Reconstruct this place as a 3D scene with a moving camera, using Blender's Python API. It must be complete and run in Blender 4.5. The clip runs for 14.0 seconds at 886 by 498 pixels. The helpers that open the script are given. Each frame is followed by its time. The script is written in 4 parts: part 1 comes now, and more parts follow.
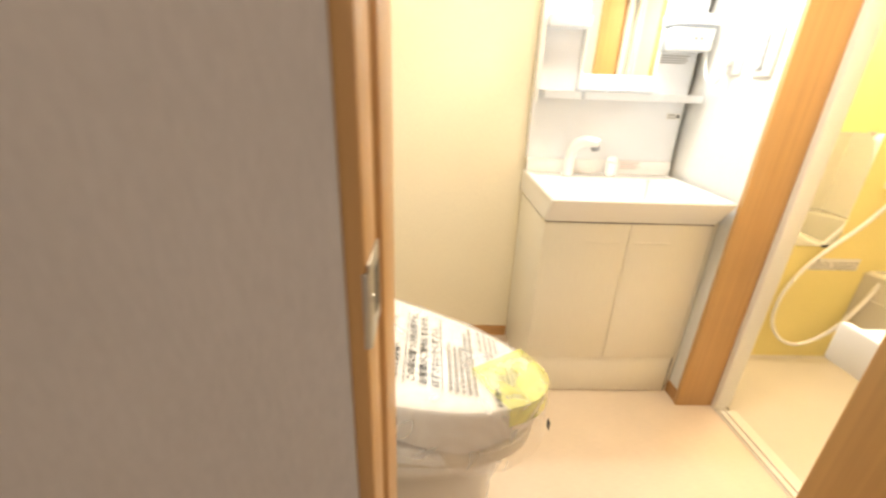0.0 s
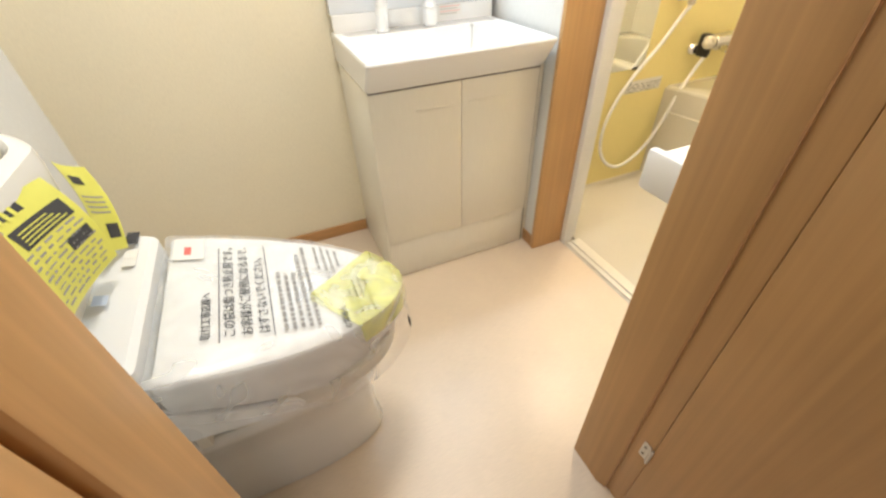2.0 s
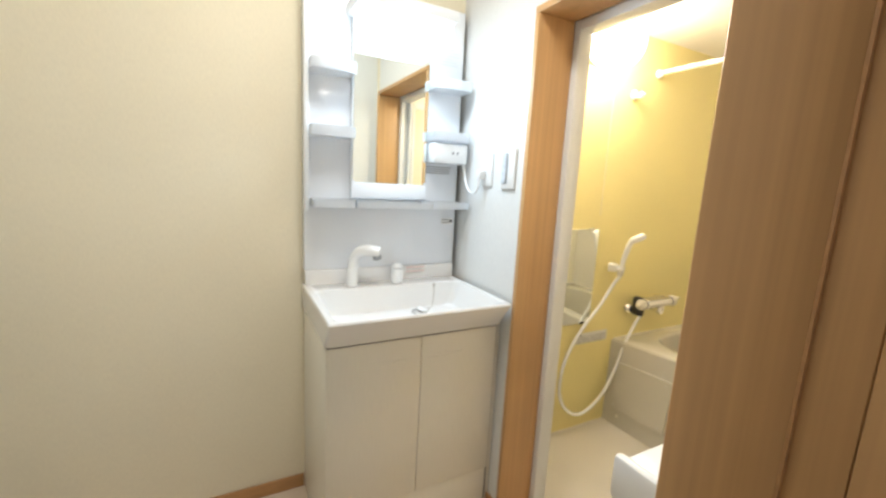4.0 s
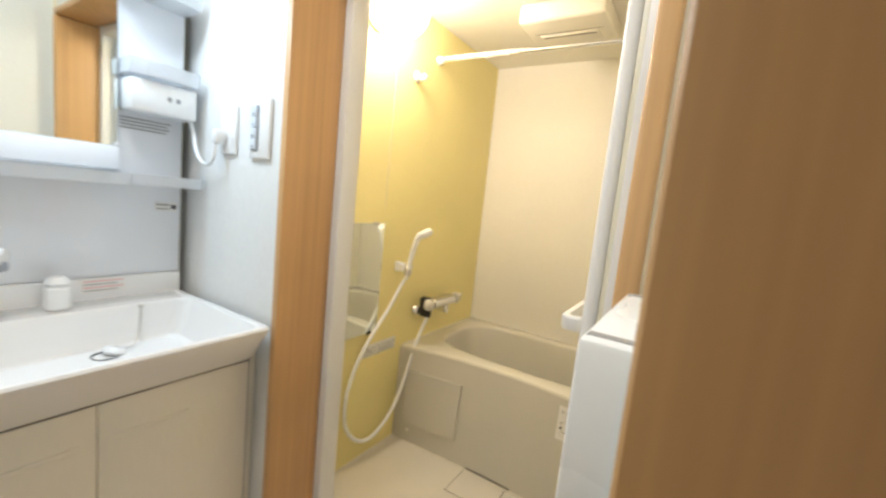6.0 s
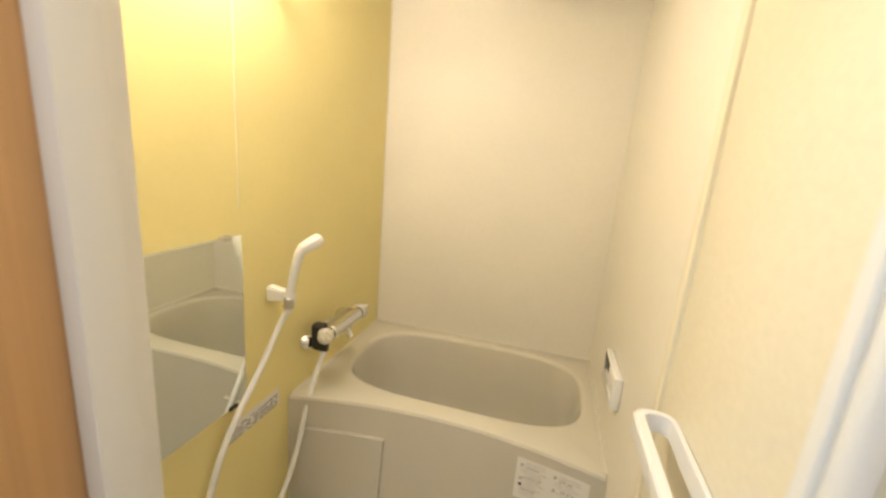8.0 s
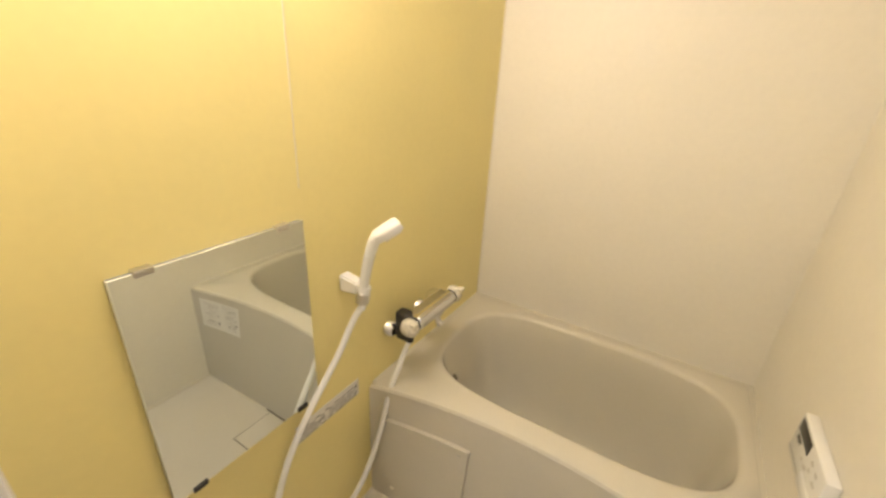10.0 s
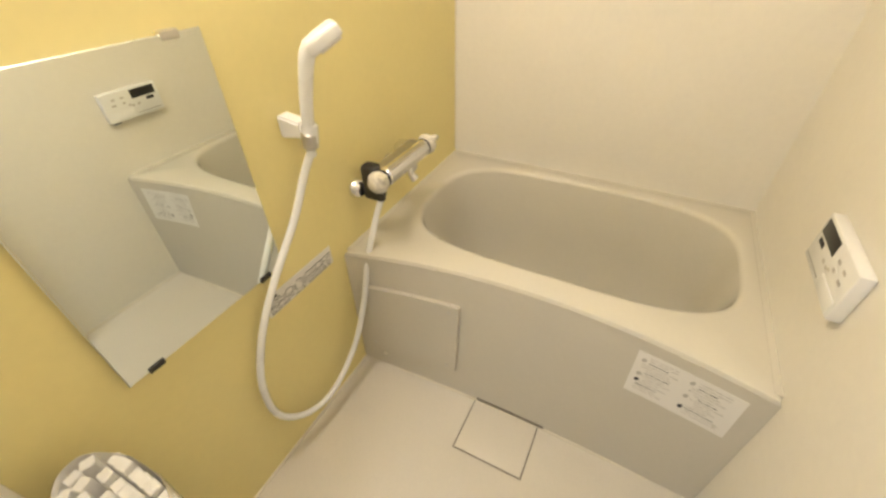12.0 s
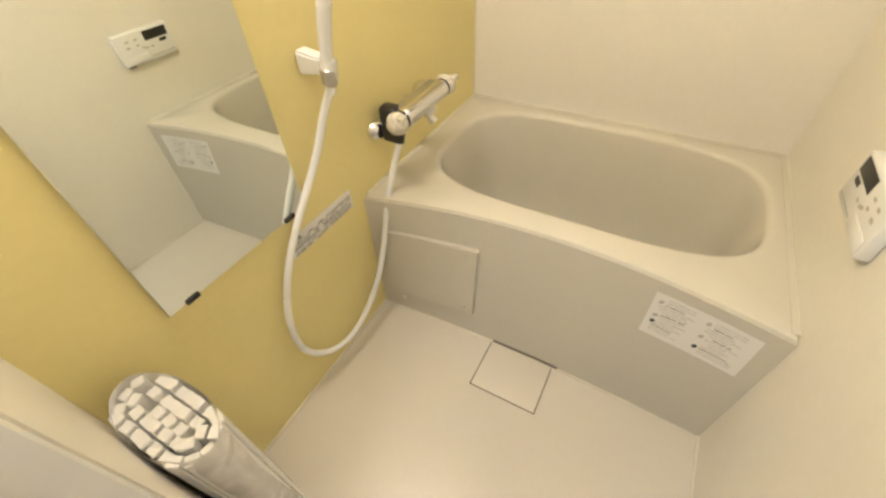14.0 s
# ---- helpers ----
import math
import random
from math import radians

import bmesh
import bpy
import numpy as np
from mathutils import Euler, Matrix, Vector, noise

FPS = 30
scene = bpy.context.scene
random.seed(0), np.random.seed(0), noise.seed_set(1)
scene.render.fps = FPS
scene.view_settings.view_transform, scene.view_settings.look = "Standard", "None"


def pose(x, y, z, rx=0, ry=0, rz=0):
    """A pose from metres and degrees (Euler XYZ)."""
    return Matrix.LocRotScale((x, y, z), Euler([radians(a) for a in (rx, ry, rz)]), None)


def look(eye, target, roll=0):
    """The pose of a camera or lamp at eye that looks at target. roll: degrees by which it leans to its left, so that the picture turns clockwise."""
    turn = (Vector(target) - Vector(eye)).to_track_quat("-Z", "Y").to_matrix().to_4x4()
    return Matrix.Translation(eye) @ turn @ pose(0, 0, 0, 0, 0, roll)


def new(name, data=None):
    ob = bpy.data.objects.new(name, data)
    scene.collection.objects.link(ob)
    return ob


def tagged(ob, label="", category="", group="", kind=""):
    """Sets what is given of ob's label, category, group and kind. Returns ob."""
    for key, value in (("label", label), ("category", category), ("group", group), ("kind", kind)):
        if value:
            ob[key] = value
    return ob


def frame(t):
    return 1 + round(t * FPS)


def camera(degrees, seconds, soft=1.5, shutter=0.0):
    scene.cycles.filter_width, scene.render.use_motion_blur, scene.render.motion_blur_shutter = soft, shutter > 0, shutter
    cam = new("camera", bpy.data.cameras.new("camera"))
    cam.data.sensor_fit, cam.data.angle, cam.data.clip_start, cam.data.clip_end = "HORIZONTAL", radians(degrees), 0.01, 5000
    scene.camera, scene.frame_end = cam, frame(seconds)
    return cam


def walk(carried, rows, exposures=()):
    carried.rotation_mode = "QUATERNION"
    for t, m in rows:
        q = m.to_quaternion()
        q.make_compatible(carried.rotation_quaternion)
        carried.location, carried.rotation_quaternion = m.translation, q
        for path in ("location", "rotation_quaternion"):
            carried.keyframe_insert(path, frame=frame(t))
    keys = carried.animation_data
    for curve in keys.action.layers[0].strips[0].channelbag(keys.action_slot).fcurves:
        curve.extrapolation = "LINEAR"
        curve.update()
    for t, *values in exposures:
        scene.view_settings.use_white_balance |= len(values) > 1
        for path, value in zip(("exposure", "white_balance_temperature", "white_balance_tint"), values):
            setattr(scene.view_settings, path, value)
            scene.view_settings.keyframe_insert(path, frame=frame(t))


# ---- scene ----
cam = camera(95.4, 14.0, soft=2.5, shutter=0.5)
PATH = [
    (0, (0.462, 1.046, 1.165), (0.537, 2.889, 0.391), 2.2),
    (0.5, (0.518, 1.118, 1.156), (0.819, 2.915, 0.331), 1.7),
    (1, (0.569, 1.143, 1.126), (1.014, 2.817, 0.127), -0.5),
    (1.5, (0.594, 1.155, 1.125), (1.176, 2.704, 0.003), 0.2),
    (2, (0.598, 1.165, 1.122), (1.182, 2.596, -0.147), -2.2),
    (2.5, (0.609, 1.198, 1.154), (1.203, 2.693, -0.034), -2.6),
    (3, (0.63, 1.225, 1.225), (1.356, 2.955, 0.532), -0.2),
    (3.2, (0.627, 1.223, 1.237), (1.373, 3.01, 0.738), -0.0),
    (5.3, (0.737, 1.353, 1.191), (2.123, 2.801, 0.969), 3.3),
    (5.5, (0.792, 1.397, 1.189), (2.28, 2.737, 0.958), 1.7),
    (6, (0.898, 1.482, 1.156), (2.583, 2.532, 0.918), 5.9),
    (6.5, (0.997, 1.597, 1.149), (2.773, 2.488, 0.925), 6.2),
    (7, (1.117, 1.72, 1.193), (2.993, 2.333, 0.867), 4.5),
    (7.2, (1.164, 1.746, 1.214), (3.049, 2.309, 0.852), 4.7),
    (9.3, (1.631, 1.935, 1.316), (3.414, 2.511, 0.615), 4.3),
    (9.5, (1.655, 1.928, 1.318), (3.372, 2.604, 0.546), 5.6),
    (10, (1.68, 1.944, 1.327), (3.257, 2.88, 0.53), 3.4),
    (10.5, (1.705, 1.951, 1.316), (3.201, 2.959, 0.454), 1.6),
    (11, (1.76, 1.963, 1.264), (3.26, 2.831, 0.266), 0.8),
    (11.5, (1.778, 1.963, 1.192), (3.241, 2.737, 0.07), -0.9),
    (12, (1.765, 1.961, 1.148), (3.143, 2.686, -0.107), -1.2),
    (12.5, (1.753, 1.96, 1.137), (3.097, 2.679, -0.158), -1.7),
    (13, (1.744, 1.956, 1.129), (2.983, 2.649, -0.28), -1.6),
    (13.5, (1.743, 1.956, 1.13), (2.984, 2.649, -0.277), -2.0),
    (14, (1.737, 1.961, 1.13), (2.949, 2.683, -0.287), -3.0),
]
EXPOSURES = [(0.0, 0.95, 8400, 13), (1.0, 0.74, 7100, 11), (2.0, 0.66, 6700, 9), (2.6, 0.66, 6500, 8), (3.2, 0.42, 6400, 8), (5.5, 0.02, 6350, 8), (6.0, 0.02, 6300, 8), (7.2, -0.02, 6400, 8), (9.3, -0.08, 6400, 12), (10.5, -0.04, 6300, 12), (12.0, 0.20, 6100, 10), (14.0, 0.25, 6050, 10)]
walk(cam, [(t, look(eye, target, roll)) for t, eye, target, roll in PATH], EXPOSURES)

# ---- light ----
world = bpy.data.worlds.new("world")
scene.world = world
world.use_nodes = True
world.node_tree.nodes["Background"].inputs["Color"].default_value = (0.9, 0.95, 1.0, 1)
world.node_tree.nodes["Background"].inputs["Strength"].default_value = 0.05


def lamp(name, kind, power, colour, m, size=0.1, size_y=None):
    data = bpy.data.lights.new(name, kind)
    data.energy, data.color = power, colour
    if kind == "AREA":
        data.shape, data.size, data.size_y = "RECTANGLE", size, size_y or size
    else:
        data.shadow_soft_size = size
    ob = new(name, data)
    ob.matrix_world = m
    return ob


COOL, WARM, SOFT = (0.58, 0.78, 1.0), (1.0, 0.86, 0.73), (1.0, 0.95, 0.88)
lamp("vanity_light", "AREA", 3.2, COOL, look((1.16, 2.53, 1.668), (1.16, 2.24, 1.10)), 0.34, 0.07)
# unseen overhead lamp, assumed and added to light the washroom; no fixture built
lamp("unseen_washroom_light", "AREA", 9.2, SOFT, look((0.88, 2.02, 2.27), (0.75, 2.05, 0)), 0.32)
lamp("bath_globe_light", "POINT", 16.5, WARM, pose(2.07, 2.487, 1.825), 0.10)
# unseen lamp added in the hall, placed to balance hall wall and jambs
lamp("unseen_hall_light", "AREA", 3.4, (1.0, 0.95, 0.92), look((0.70, -0.02, 2.29), (0.70, 0.10, 0)), 0.22)

# ---- materials ----
def material(name, colour, rough=0.5, metal=0.0, grain=0.0, scale=40.0, stretch=(1, 1, 1), bump=0.0, stain=0.04, spec=0.5, coat=0.0, wave=None, alpha=1.0, transmission=0.0):
    """A principled surface with variation at two scales: fine grain and broad stains."""
    mat = bpy.data.materials.new(name)
    mat.use_nodes = True
    nodes, links = mat.node_tree.nodes, mat.node_tree.links
    b = nodes["Principled BSDF"]
    b.inputs["Roughness"].default_value, b.inputs["Metallic"].default_value = rough, metal
    b.inputs["Specular IOR Level"].default_value, b.inputs["Coat Weight"].default_value = spec, coat
    b.inputs["Alpha"].default_value, b.inputs["Transmission Weight"].default_value = alpha, transmission
    at = nodes.new("ShaderNodeTexCoord")
    place = nodes.new("ShaderNodeMapping")
    place.inputs["Scale"].default_value = stretch
    links.new(at.outputs["Object"], place.inputs["Vector"])
    fine = nodes.new("ShaderNodeTexNoise")
    fine.inputs["Scale"].default_value, fine.inputs["Detail"].default_value = scale, 6
    links.new(place.outputs["Vector"], fine.inputs["Vector"])
    broad = nodes.new("ShaderNodeTexNoise")
    broad.inputs["Scale"].default_value, broad.inputs["Detail"].default_value = 2.3, 3
    links.new(at.outputs["Object"], broad.inputs["Vector"])

    def shifted(source, low, high, amount):
        ramp = nodes.new("ShaderNodeMapRange")
        ramp.inputs["From Min"].default_value, ramp.inputs["From Max"].default_value = low, high
        ramp.inputs["To Min"].default_value, ramp.inputs["To Max"].default_value = 1 - amount, 1 + amount
        links.new(source, ramp.inputs["Value"])
        return ramp.outputs["Result"]

    both = nodes.new("ShaderNodeMath")
    both.operation = "MULTIPLY"
    links.new(shifted(fine.outputs["Fac"], 0.3, 0.7, grain), both.inputs[0])
    links.new(shifted(broad.outputs["Fac"], 0.3, 0.7, stain), both.inputs[1])
    factor = both.outputs["Value"]
    if wave:
        rings = nodes.new("ShaderNodeTexWave")
        rings.inputs["Scale"].default_value, rings.inputs["Distortion"].default_value = wave[0], wave[1]
        rings.inputs["Detail"].default_value, rings.inputs["Detail Scale"].default_value = 3, 1.2
        links.new(place.outputs["Vector"], rings.inputs["Vector"])
        more = nodes.new("ShaderNodeMath")
        more.operation = "MULTIPLY"
        links.new(factor, more.inputs[0])
        links.new(shifted(rings.outputs["Fac"], 0, 1, wave[2]), more.inputs[1])
        factor = more.outputs["Value"]
    tint = nodes.new("ShaderNodeVectorMath")
    tint.operation = "SCALE"
    tint.inputs[0].default_value = colour
    links.new(factor, tint.inputs["Scale"])
    links.new(tint.outputs["Vector"], b.inputs["Base Color"])
    links.new(shifted(fine.outputs["Fac"], 0.3, 0.7, 0.12), b.inputs["Roughness"])
    wear = nodes.new("ShaderNodeMath")
    wear.operation = "MULTIPLY"
    wear.inputs[1].default_value = rough
    links.new(shifted(broad.outputs["Fac"], 0.3, 0.7, 0.12), wear.inputs[0])
    links.new(wear.outputs["Value"], b.inputs["Roughness"])
    if bump:
        relief = nodes.new("ShaderNodeBump")
        relief.inputs["Strength"].default_value, relief.inputs["Distance"].default_value = bump, 0.002
        links.new(fine.outputs["Fac"], relief.inputs["Height"])
        links.new(relief.outputs["Normal"], b.inputs["Normal"])
    return mat


def film_material(name, colour, veil, bump=0.6, scale=14.0):
    """Thin crumpled plastic film: mostly clear, with a milky veil and sharp gloss."""
    mat = bpy.data.materials.new(name)
    mat.use_nodes = True
    nodes, links = mat.node_tree.nodes, mat.node_tree.links
    b = nodes["Principled BSDF"]
    b.inputs["Base Color"].default_value = (*colour, 1)
    b.inputs["Roughness"].default_value = 0.12
    at = nodes.new("ShaderNodeTexCoord")
    fine = nodes.new("ShaderNodeTexNoise")
    fine.inputs["Scale"].default_value, fine.inputs["Detail"].default_value, fine.inputs["Distortion"].default_value = scale, 1.5, 2.2
    links.new(at.outputs["Object"], fine.inputs["Vector"])
    relief = nodes.new("ShaderNodeBump")
    relief.inputs["Strength"].default_value, relief.inputs["Distance"].default_value = bump, 0.01
    links.new(fine.outputs["Fac"], relief.inputs["Height"])
    links.new(relief.outputs["Normal"], b.inputs["Normal"])
    ramp = nodes.new("ShaderNodeMapRange")
    ramp.inputs["From Min"].default_value, ramp.inputs["From Max"].default_value = 0.35, 0.7
    ramp.inputs["To Min"].default_value, ramp.inputs["To Max"].default_value = veil * 0.6, min(1, veil * 1.5)
    links.new(fine.outputs["Fac"], ramp.inputs["Value"])
    links.new(ramp.outputs["Result"], b.inputs["Alpha"])
    return mat


def glow(name, colour, strength):
    mat = bpy.data.materials.new(name)
    mat.use_nodes = True
    b = mat.node_tree.nodes["Principled BSDF"]
    b.inputs["Base Color"].default_value = (*colour, 1)
    b.inputs["Emission Color"].default_value, b.inputs["Emission Strength"].default_value = (*colour, 1), strength
    return mat


PAPER = material("cream_wallpaper", (0.88, 0.80, 0.615), 0.75, grain=0.03, scale=260, stretch=(1, 1, 0.25), bump=0.25, stain=0.02, spec=0.25)
PAPER_WHITE = material("white_wallpaper", (0.80, 0.80, 0.78), 0.7, grain=0.03, scale=260, stretch=(1, 1, 0.25), bump=0.25, stain=0.02, spec=0.25)
PAPER_HALL = material("grey_wallpaper", (0.72, 0.695, 0.69), 0.8, grain=0.04, scale=240, stretch=(1, 1, 0.25), bump=0.25, stain=0.05, spec=0.2)
CEIL = material("ceiling_paper", (0.82, 0.81, 0.78), 0.8, grain=0.02, scale=220, bump=0.2, stain=0.02, spec=0.2)
SHEET = material("pale_floor_sheet", (0.75, 0.63, 0.50), 0.35, grain=0.05, scale=26, stretch=(1.2, 14, 1), bump=0.05, stain=0.07, spec=0.5)
WOOD = material("honey_wood", (0.59, 0.35, 0.155), 0.42, grain=0.075, scale=30, stretch=(2.8, 2.8, 0.045), bump=0.06, stain=0.09, wave=(0.9, 18.0, 0.03), spec=0.4)
WOOD_TRIM = material("baseboard_wood", (0.50, 0.27, 0.11), 0.45, grain=0.12, scale=30, stretch=(0.4, 3, 3), bump=0.05, stain=0.05)
YELLOW = material("yellow_bath_panel", (0.84, 0.735, 0.335), 0.5, grain=0.012, scale=60, stain=0.03, spec=0.45)
BATHWHITE = material("white_bath_panel", (0.845, 0.812, 0.735), 0.5, grain=0.012, scale=60, stain=0.02, spec=0.45)
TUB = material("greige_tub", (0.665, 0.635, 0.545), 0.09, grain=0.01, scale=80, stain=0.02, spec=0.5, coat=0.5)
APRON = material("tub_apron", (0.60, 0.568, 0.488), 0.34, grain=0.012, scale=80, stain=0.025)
BATHFLOOR = material("bath_floor", (0.67, 0.63, 0.55), 0.32, grain=0.02, scale=180, bump=0.15, stain=0.03)
CERAMIC = material("white_ceramic", (0.84, 0.83, 0.80), 0.1, stain=0.015, coat=0.5)
BASIN = material("tank_basin", (0.70, 0.66, 0.55), 0.3, grain=0.02, stain=0.03)
RESIN = material("white_resin", (0.86, 0.86, 0.85), 0.28, stain=0.02)
RESIN_CREAM = material("ivory_resin", (0.80, 0.76, 0.67), 0.35, stain=0.02)
LAMINATE = material("ivory_laminate", (0.84, 0.795, 0.685), 0.4, grain=0.02, scale=50, stretch=(6, 6, 0.4), stain=0.02)
LAMINATE_RIM = material("basin_white", (0.86, 0.85, 0.83), 0.16, stain=0.015, coat=0.3)
PANEL = material("vanity_panel", (0.84, 0.86, 0.89), 0.14, stain=0.015, coat=0.4)
TRAY = material("tray_resin", (0.86, 0.88, 0.89), 0.25, stain=0.02)
FROSTED = material("frosted_tray", (0.93, 0.95, 0.97), 0.35, stain=0.02, transmission=0.55)
ALU = material("white_aluminium", (0.80, 0.80, 0.79), 0.35, stain=0.02)
STILE = material("ivory_aluminium", (0.80, 0.74, 0.58), 0.35, stain=0.02)
DOORPANE = material("frosted_door_pane", (0.78, 0.72, 0.56), 0.4, grain=0.03, scale=120, bump=0.2)
CHROME = material("chrome", (0.85, 0.85, 0.86), 0.08, metal=1.0, stain=0.03)
STEEL = material("brushed_steel", (0.62, 0.60, 0.56), 0.35, metal=1.0, grain=0.06, scale=120, stretch=(1, 1, 8))
MIRROR = material("mirror_glass", (0.86, 0.90, 0.87), 0.005, metal=1.0, stain=0.0)
BLACK = material("black_rubber", (0.025, 0.023, 0.022), 0.45, stain=0.1)
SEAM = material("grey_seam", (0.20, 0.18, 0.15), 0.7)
SEALANT = material("pale_sealant", (0.76, 0.71, 0.60), 0.5)
INK = material("black_ink", (0.04, 0.04, 0.045), 0.6, stain=0.1)
INKGREY = material("grey_ink", (0.32, 0.31, 0.30), 0.6, stain=0.1)
KEYGREY = material("key_print", (0.50, 0.48, 0.45), 0.5)
INKBLUE = material("blue_ink", (0.58, 0.66, 0.80), 0.6)
FAINT = material("faint_print", (0.70, 0.71, 0.73), 0.4)
INKRED = material("red_ink", (0.75, 0.16, 0.14), 0.6)
PINK = material("faded_red_print", (0.80, 0.50, 0.47), 0.6)
STICKER = material("white_sticker", (0.82, 0.80, 0.76), 0.45, stain=0.02)
LEMON = material("lemon_sheet", (0.72, 0.70, 0.13), 0.4, grain=0.03, scale=30, stain=0.05)
SLOT = material("slate_resin", (0.30, 0.32, 0.35), 0.35)
SWITCHBLUE = material("switch_inset", (0.66, 0.70, 0.74), 0.3)
WRAP = film_material("clear_wrap", (0.95, 0.96, 0.97), 0.20, 0.45, 7)
WRAPLEMON = film_material("lemon_wrap", (0.86, 0.87, 0.24), 0.43, 0.4, 9)
HANDLEWRAP = film_material("milky_wrap", (0.86, 0.82, 0.72), 1.2, 0.35, 30)
ROLLWRAP = film_material("roll_wrap", (0.84, 0.82, 0.79), 1.1, 0.15, 10)
SLAT = material("white_slat", (0.82, 0.81, 0.78), 0.35, stain=0.03)
GLOBE = glow("lamp_globe", (1.0, 0.87, 0.66), 2.8)
TUBELIGHT = glow("vanity_lamp_cover", (0.82, 0.92, 1.0), 3.6)


# ---- mesh helpers ----
def part(name, bm, mat, parent=None, label="", smooth=True):
    """Links a bmesh as one mesh object, under a thing or a part."""
    bmesh.ops.recalc_face_normals(bm, faces=bm.faces)
    mesh = bpy.data.meshes.new(name)
    bm.to_mesh(mesh)
    bm.free()
    mesh.materials.append(mat)
    if smooth:
        for p in mesh.polygons:
            p.use_smooth = True
        mesh.set_sharp_from_angle(angle=radians(35))
    ob = new(name, mesh)
    ob.parent = parent
    if label:
        ob["label"] = label
    return ob


def thing(name, label, category, group="", at=(0, 0, 0)):
    ob = new(name)
    ob.empty_display_size = 0.05
    ob.location = at
    return tagged(ob, label, category, group)


def setting(name, bm, mat, label="", smooth=False):
    return tagged(part(name, bm, mat, None, "", smooth), label, "", "", "structure")


def box(x0, x1, y0, y1, z0, z1, r=0.0, bm=None, seg=2):
    """A box, with rounded edges where r is given."""
    one = bmesh.new()
    bmesh.ops.create_cube(one, size=1.0)
    for v in one.verts:
        v.co = Vector(((x0 + x1) / 2 + v.co.x * (x1 - x0), (y0 + y1) / 2 + v.co.y * (y1 - y0), (z0 + z1) / 2 + v.co.z * (z1 - z0)))
    if r:
        bmesh.ops.bevel(one, geom=list(one.edges), offset=min(r, 0.49 * min(x1 - x0, y1 - y0, z1 - z0)), segments=seg, profile=0.5, affect="EDGES")
    return merge(bm, one)


def merge(bm, one):
    if bm is None:
        return one
    mesh = bpy.data.meshes.new("scratch")
    one.to_mesh(mesh)
    one.free()
    bm.from_mesh(mesh)
    bpy.data.meshes.remove(mesh)
    return bm


def turned(bm, m):
    bmesh.ops.transform(bm, matrix=m, verts=bm.verts)
    return bm


def loft(loops, cap0=True, cap1=True, bm=None, closed=True):
    """A skin over loops that have equal numbers of points."""
    one = bmesh.new()
    rows = [[one.verts.new(p) for p in loop] for loop in loops]
    n = len(rows[0])
    for a, b in zip(rows, rows[1:]):
        for i in range(n if closed else n - 1):
            j = (i + 1) % n
            one.faces.new((a[i], a[j], b[j], b[i]))
    if cap0:
        one.faces.new(rows[0][::-1])
    if cap1:
        one.faces.new(rows[-1])
    return merge(bm, one)


def soften(bm, r, seg=2):
    """Round all edges of a bmesh."""
    bmesh.ops.bevel(bm, geom=list(bm.edges), offset=r, segments=seg, affect="EDGES", clamp_overlap=True)
    return bm


def rod(a, b, r0, r1=None, n=16, bm=None, ends=True):
    """A round bar from a to b, with slightly rounded ends."""
    a, b = Vector(a), Vector(b)
    r1 = r0 if r1 is None else r1
    axis = (b - a).normalized()
    u = axis.orthogonal().normalized()
    v = axis.cross(u)
    e = min(r0, r1) * 0.25 if ends else 0
    stops = [(a, r0 - e), (a + axis * e, r0), (b - axis * e, r1), (b, r1 - e)] if ends else [(a, r0), (b, r1)]
    loops = [[p + (u * math.cos(t) + v * math.sin(t)) * r for t in [2 * math.pi * i / n for i in range(n)]] for p, r in stops]
    return loft(loops, bm=bm)


def smooth_path(points, steps=8):
    """A Catmull-Rom line through the points."""
    pts = [Vector(p) for p in points]
    pts = [2 * pts[0] - pts[1]] + pts + [2 * pts[-1] - pts[-2]]
    out = []
    for p0, p1, p2, p3 in zip(pts, pts[1:], pts[2:], pts[3:]):
        for k in range(steps):
            t = k / steps
            out.append(0.5 * (2 * p1 + (p2 - p0) * t + (2 * p0 - 5 * p1 + 4 * p2 - p3) * t * t + (3 * p1 - p0 - 3 * p2 + p3) * t**3))
    return out + [pts[-2]]


def tube(points, radius, n=12, steps=8, bm=None, flat=1.0):
    """A bent tube; radius may be a number or one for each point given."""
    line = smooth_path(points, steps)
    radii = [radius] * len(line) if isinstance(radius, (int, float)) else np.interp(np.linspace(0, 1, len(line)), np.linspace(0, 1, len(radius)), radius)
    loops, u = [], None
    for i, p in enumerate(line):
        along = (line[min(i + 1, len(line) - 1)] - line[max(i - 1, 0)]).normalized()
        u = along.orthogonal().normalized() if u is None else (u - along * u.dot(along)).normalized()
        v = along.cross(u)
        loops.append([p + (u * math.cos(t) + v * math.sin(t) * flat) * radii[i] for t in [2 * math.pi * k / n for k in range(n)]])
    return loft(loops, bm=bm)


def ball(c, rx, ry, rz, bm=None, u=20, v=14):
    one = bmesh.new()
    bmesh.ops.create_uvsphere(one, u_segments=u, v_segments=v, radius=1.0)
    for p in one.verts:
        p.co = Vector((c[0] + p.co.x * rx, c[1] + p.co.y * ry, c[2] + p.co.z * rz))
    return merge(bm, one)


def rounded(x0, x1, y0, y1, r, z, n=7):
    """A loop round a rectangle with rounded corners, at height z."""
    out = []
    for cx, cy, a in ((x1 - r, y1 - r, 0), (x0 + r, y1 - r, 90), (x0 + r, y0 + r, 180), (x1 - r, y0 + r, 270)):
        for i in range(n):
            t = radians(a + 90 * i / (n - 1))
            out.append(Vector((cx + r * math.cos(t), cy + r * math.sin(t), z)))
    return out


